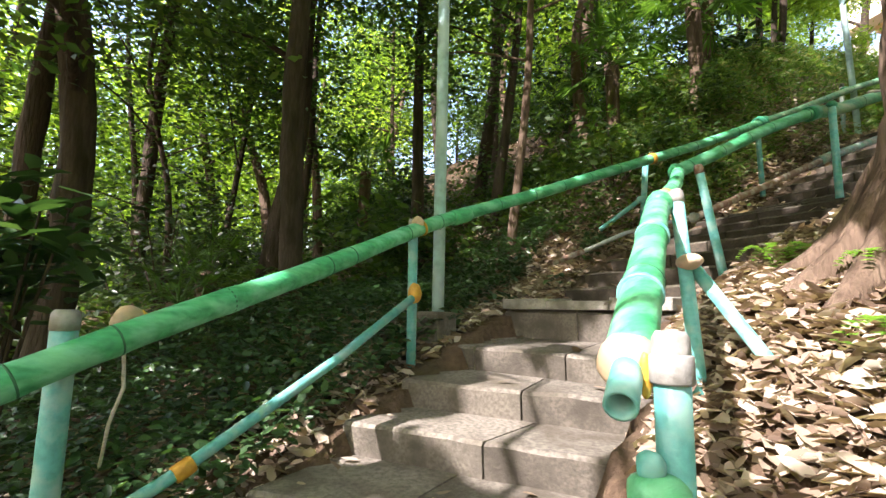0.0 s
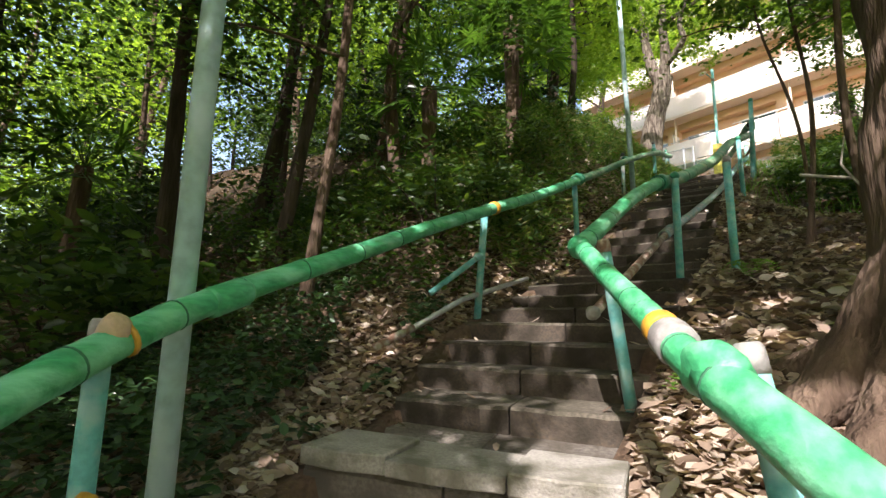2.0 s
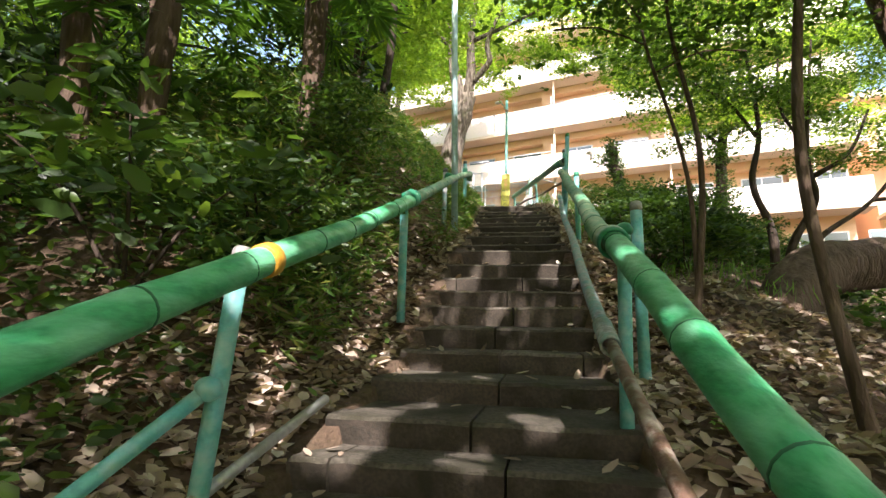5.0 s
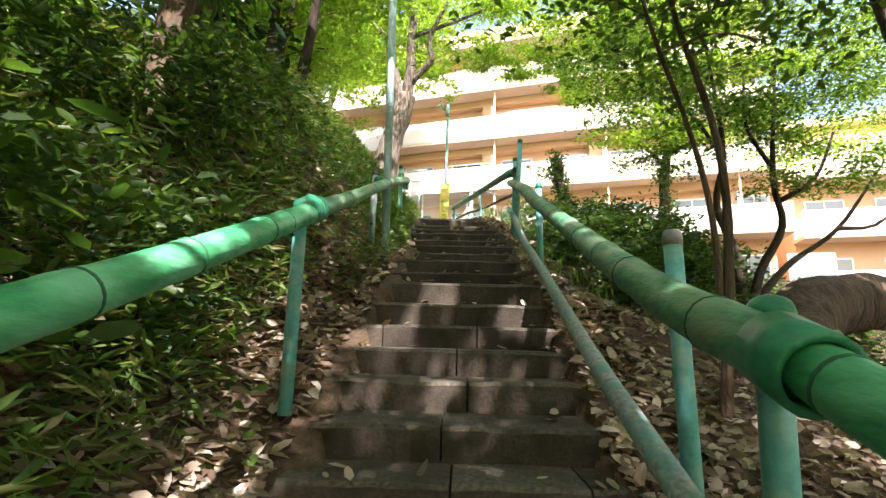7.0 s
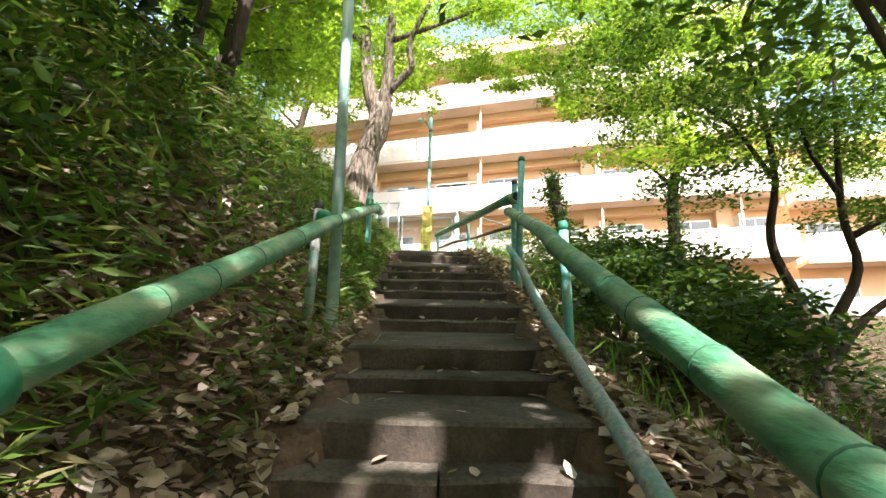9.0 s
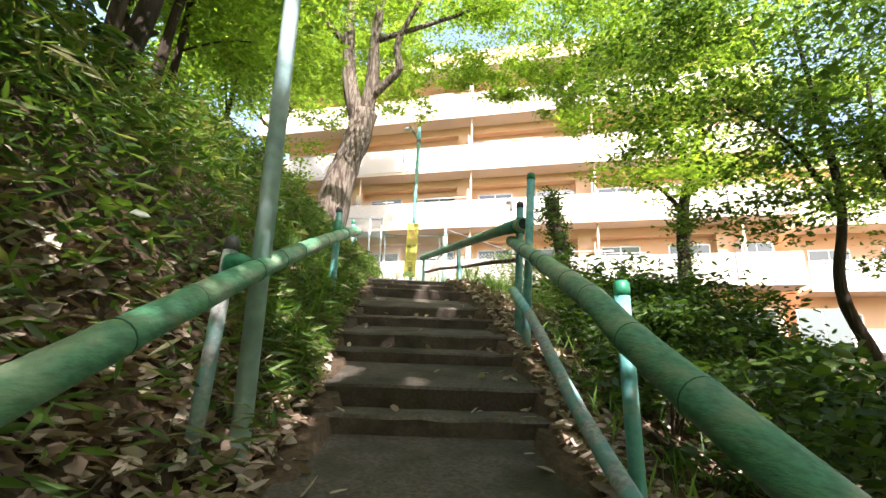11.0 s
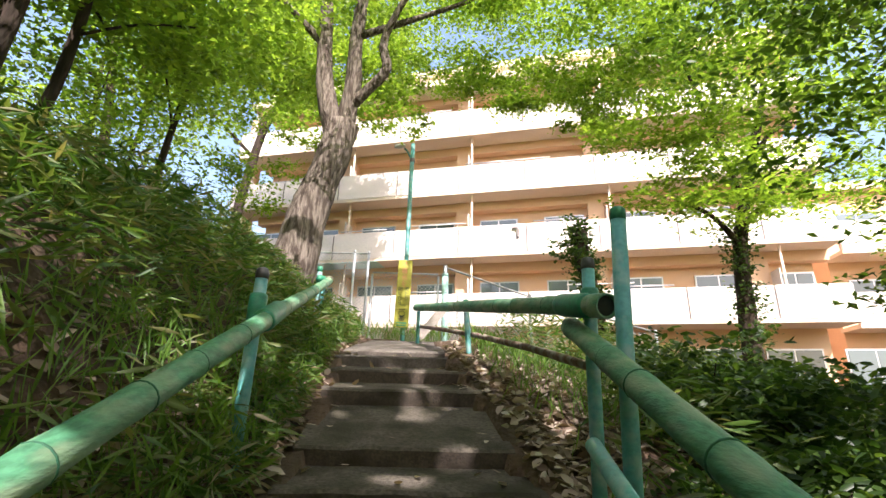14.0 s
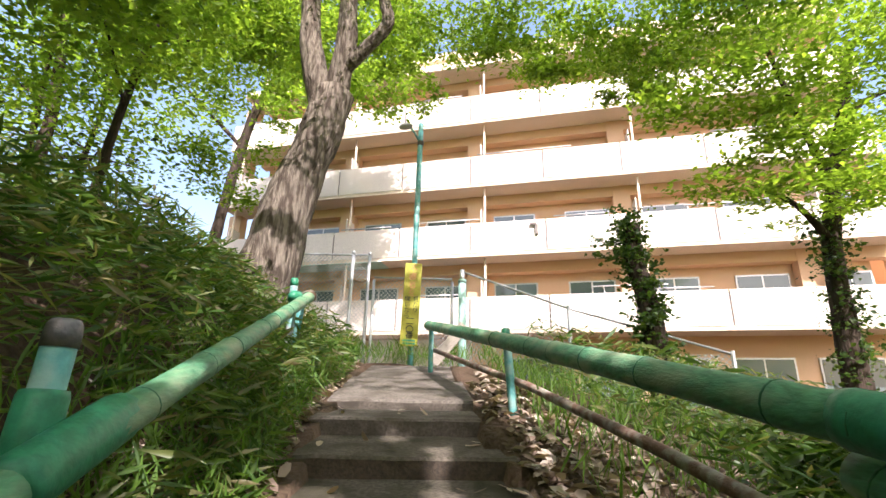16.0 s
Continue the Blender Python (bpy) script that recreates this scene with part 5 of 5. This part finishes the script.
# windmill palms
def palm(x, y, h, n=22, size=0.75):
    t = tagged(new("palm_tree"), "windmill palm with dark fan-shaped fronds and a shaggy trunk", "palm", "palms of the wood")
    z = land(x, y)
    limb_mesh("trunk", [(x, y, z - 0.2), (x + 0.05, y, z + h * 0.5), (x, y + 0.05, z + h)], 0.11, 0.13, M["bark"], t, 10, 0, 0.3)
    top = Vector((x, y + 0.05, z + h))
    for k in range(n):
        a, el = 2.4 * k, radians(75 - 120 * k / n)
        d = Vector((math.cos(a) * math.cos(el), math.sin(a) * math.cos(el), math.sin(el)))
        hub = top + d * (size * 0.95)
        hub.z -= 0.12 * size * (k / n) * 2
        pipe("stalk", [top, top.lerp(hub, 0.6) + Vector((0, 0, 0.05)), hub], 0.012, M["frond"], t, seg=5)
        side = d.cross(Vector((0, 0, 1))).normalized() if abs(d.z) < 0.98 else Vector((1, 0, 0))
        cen, head = [], []
        for q in range(19):
            b = radians(-120 + 240 * q / 18)
            hd = d * math.cos(b) + side * math.sin(b)
            hd.z -= 0.25
            cen.append(hub + hd * size * 0.36)
            head.append(hd)
        leaves("fan", np.array(cen), size * 0.72, size * 0.075, M["frond"], t, heading=np.array(head), up=0.8, fold=0.15)


palm(-5.8, 8.6, 2.5, 24, 0.85)
palm(-5.3, 7.5, 2.5, 20, 0.75)
palm(-6.4, 6.6, 1.9, 18, 0.75)
palm(-8.2, -0.1, 0.5, 14, 0.55)
palm(-6.6, -0.4, 0.35, 12, 0.5)
palm(-10.2, 2.9, 2.2, 18, 0.75)


# ferns
def fern(x, y, n=9, size=0.45):
    t = tagged(new("fern"), "bright green fern growing out of the leaf litter", "fern", "ferns on the slope")
    z = land(x, y)
    cen, head = [], []
    for k in range(n):
        a = 6.283 * k / n + rng.random() * 0.4
        for q in range(1, 15):
            s = q / 14 * size
            p = Vector((x + math.cos(a) * s, y + math.sin(a) * s, z + 0.75 * math.sin(q / 14 * 2.5) * size))
            for sd in (-1, 1):
                hd = Vector((math.cos(a + sd * 1.15), math.sin(a + sd * 1.15), 0.1))
                cen.append(p + hd * 0.12 * size * (1.2 - q / 14))
                head.append(hd)
    leaves("fronds", np.array(cen), 0.24 * size, 0.085 * size, M["fern"], t, heading=np.array(head), up=0.9)


for x, y, q in ((-1.92, 3.5, 0.24), (-1.15, 3.0, 0.2), (-0.75, 2.3, 0.3), (-1.9, 5.5, 0.2)):
    fern(x, y, 8, q)


def spread_on_land(n, x0, x1, y0, y1, lift=0.02, stair_pad=0.05, allow_stairs=0.0, dens=None):
    out = []
    while len(out) < n:
        x, y = rnd.uniform(x0, x1), rnd.uniform(y0, y1)
        if dens and rnd.random() > dens(x, y):
            continue
        if in_stairs(x, y, stair_pad):
            continue
        out.append((x, y, land(x, y) + lift * rnd.uniform(0.4, 1.6)))
    return np.array(out)


litter = leaves("leaf_litter", np.concatenate([spread_on_land(8000, -2.3, 0.9, 0.4, 4.2, 0.03), spread_on_land(9000, -2.4, 1.5, 0.3, 9.5, 0.025), spread_on_land(3500, -4.6, -1.6, -1.5, 3.2, 0.025, 0.02), spread_on_land(7000, -5.2, -3.5, 0.5, 9.5, 0.02), spread_on_land(5000, -9, 4, -3, 13, 0.02), spread_on_land(4000, -5, 0, 9, 17, 0.02), spread_on_land(3500, -4.7, -3.75, 8, 18.5, 0.03, 0.01), spread_on_land(3500, -2.7, -1.7, 6, 18, 0.03, 0.01), spread_on_land(5000, -16, -6, -4, 10, 0.03), spread_on_land(6000, 1, 8, 2, 15, 0.03)]), 0.1, 0.05, M["leaf_dead"], up=0.7, fold=0.3, broad=True)
tagged(litter, "dry tan and brown fallen leaves covering the slope", "leaf litter", kind="stuff")
on_steps = []
for a, b in zip(STEPS[:-2], STEPS[1:-1]):
    for k in range(9):
        u = rnd.choice((rnd.uniform(0.0, 0.15), rnd.uniform(0.85, 1.0), rnd.random()))
        t = rnd.uniform(0.1, 0.95)
        p = Vector((a[0], a[1], 0)).lerp(Vector((a[2], a[3], 0)), u).lerp(Vector((b[0], b[1], 0)).lerp(Vector((b[2], b[3], 0)), u), t)
        on_steps.append((p.x, p.y, a[4] + (b[4] - b[5] - a[4]) * t + 0.012))
tagged(leaves("fallen_leaves", np.array(on_steps), 0.085, 0.04, M["leaf_dead"], up=0.97, fold=0.1, broad=True), "dry fallen leaves scattered on the steps", "leaf litter", kind="stuff")
cover = spread_on_land(19000, -6.4, -1.4, -2.6, 4.6, 0.09, 0.1, dens=lambda x, y: 1.0 if x < np.interp(y, [q[1] for q in STEPS[:12]], [q[0] for q in STEPS[:12]]) - 0.12 - 0.35 * max(0, y - 1.2) * (noise.noise((x * 2, y * 2, 1)) > -0.2) else 0.0)
cover[:, 2] += rng.random(len(cover)) * 0.13
tagged(leaves("ground_cover", cover, 0.075, 0.042, M["leaf_cover"], up=0.75, broad=True), "low glossy green ground-cover plants beside the steps", "ground cover", kind="stuff")
cover2 = spread_on_land(13000, -8.5, -3.75, 4.2, 10.5, 0.1, 0.1, dens=lambda x, y: (0.35 + 0.65 * (noise.noise((x, y, 3)) > -0.05)) * (0.12 if x > -4.45 - 0.25 * noise.noise((x * 2, y * 2, 8)) else 1.0) * (0.35 if y > 7 else 0.45 if y < 5.6 and x > -6 else 1.0))
cover2[:, 2] += rng.random(len(cover2)) * np.clip((-3.6 - cover2[:, 0]) * 0.5, 0.08, 0.5)
tagged(leaves("ground_cover", cover2, 0.07, 0.036, M["leaf_wood"], up=0.6, broad=True), "tangled low green plants on the left bank", "ground cover", kind="stuff")
cover3 = np.concatenate([spread_on_land(9000, -18, -6, -5, 6, 0.1), spread_on_land(6000, 0.5, 9, 4, 18, 0.1)])
cover3[:, 2] += rng.random(len(cover3)) * 0.35
tagged(leaves("ground_cover", cover3, 0.14, 0.07, M["leaf_wood"], up=0.6), "scattered low plants under the wood", "ground cover", kind="stuff")
bam = np.concatenate([spread_on_land(32000, -7.5, -3.85, 8.2, 18.5, 0.1, 0.1, dens=lambda x, y: 1.0 if x < -4.75 + 0.25 * noise.noise((x * 2, y * 2, 4)) or y > 14 else 0.22), spread_on_land(9000, -7.0, -4.3, 5.8, 8.4, 0.1, 0.1), spread_on_land(3000, -4.5, -3.8, 10.5, 18.5, 0.05, 0.04)])
bam[:, 2] += rng.random(len(bam)) ** 1.3 * np.clip((-3.7 - bam[:, 0]) * 0.6, 0.1, 0.55)
tagged(leaves("bamboo_grass", bam, 0.17, 0.024, M["leaf_bamboo"], up=0.5, droop=0.25), "thick dwarf bamboo grass covering the bank", "bamboo grass", kind="stuff")
gr = np.concatenate([spread_on_land(2600, -2.6, 0.8, 13.6, 19.5, 0.05, 0.08), spread_on_land(2500, -4.9, -4.1, 11, 19, 0.08, 0.03), spread_on_land(1600, -6.5, -2.6, 19, 22, 0.08, 0.0), spread_on_land(700, -2.2, 0.5, 9, 13, 0.03, 0.05)])
gr[:, 2] += 0.08 + rng.random(len(gr)) * 0.18
hd = np.stack([rng.normal(0, 0.45, len(gr)), rng.normal(0, 0.45, len(gr)), np.ones(len(gr))], 1)
tagged(leaves("grass", gr, 0.22, 0.014, M["leaf_grass"], heading=hd, up=0.1), "fresh green grass tufts at the head of the stairs", "grass", kind="stuff")
bam2 = spread_on_land(7000, -1.9, 3.0, 12.4, 19, 0.1)
bam2[:, 2] += rng.random(len(bam2)) * 0.8
tagged(leaves("bamboo_grass", bam2, 0.18, 0.026, M["leaf_bamboo"], up=0.5, droop=0.2), "dwarf bamboo below the top handrail", "bamboo grass", kind="stuff")

# fallen log, roots and twigs on the falling side
log = tagged(new("fallen_log"), "thick fallen log with furrowed bark on the slope", "log")
limb_mesh("trunk", [(0.1, 9.5, 3.6), (0.7, 9.95, 4.2), (1.5, 10.4, 4.45), (3.0, 11.0, 4.5), (5.5, 11.8, 4.3)], 0.34, 0.38, M["bark"], log, 16, 0, 0.2)
root = tagged(new("root"), "bare curved root over a dark hollow beside the stairs", "root")
limb_mesh("root", [(-2.1, 10.1, 4.1), (-1.6, 10.65, 4.4), (-1.25, 10.8, 4.58), (-0.95, 10.78, 4.66), (-0.45, 10.9, 4.5)], 0.06, 0.045, M["bark"], root, 8, 0)
tw = tagged(new("twig"), "bare dead twig hanging from the handrail", "twig")
limb_mesh("twig", [(-2.22, -0.28, 1.6), (-2.24, -0.27, 1.42), (-2.2, -0.3, 1.3), (-2.3, -0.33, 1.12)], 0.008, 0.006, M["wood"], tw, 6, 0, 0.2)
tw = tagged(new("twig"), "bare pale dead branch beside the big tree", "twig")
limb_mesh("twig", [(-1.51, 3.93, 3.27), (-1.31, 3.77, 3.17), (-1.16, 3.63, 2.88)], 0.008, 0.006, M["wood"], tw, 6, 0, 0.2)
limb_mesh("twig", [(-1.31, 3.77, 3.17), (-1.35, 3.74, 3.24), (-1.32, 3.8, 3.4)], 0.006, 0.004, M["wood"], tw, 6, 0, 0.2)

# far woods close the place
far_pts, big_leaf = [], []
for k in range(110):
    a = k / 110 * 6.283 + rnd.uniform(-0.03, 0.03)
    r = 40 + 12 * rnd.random()
    x, y = -6 + math.cos(a) * r, 6 + math.sin(a) * r
    if y > 24 and -24 < x < 26:
        continue
    zz = land(x, y)
    far_pts.append(blob((x, y, zz + 5.5), (4.5, 4.5, 5.0), 420, 30, 0.25))
tagged(leaves("far_woods", np.concatenate(far_pts), 0.75, 0.5, M["leaf_light"], up=0.4), "hazy green far woods around the slope", "woods", kind="stuff")
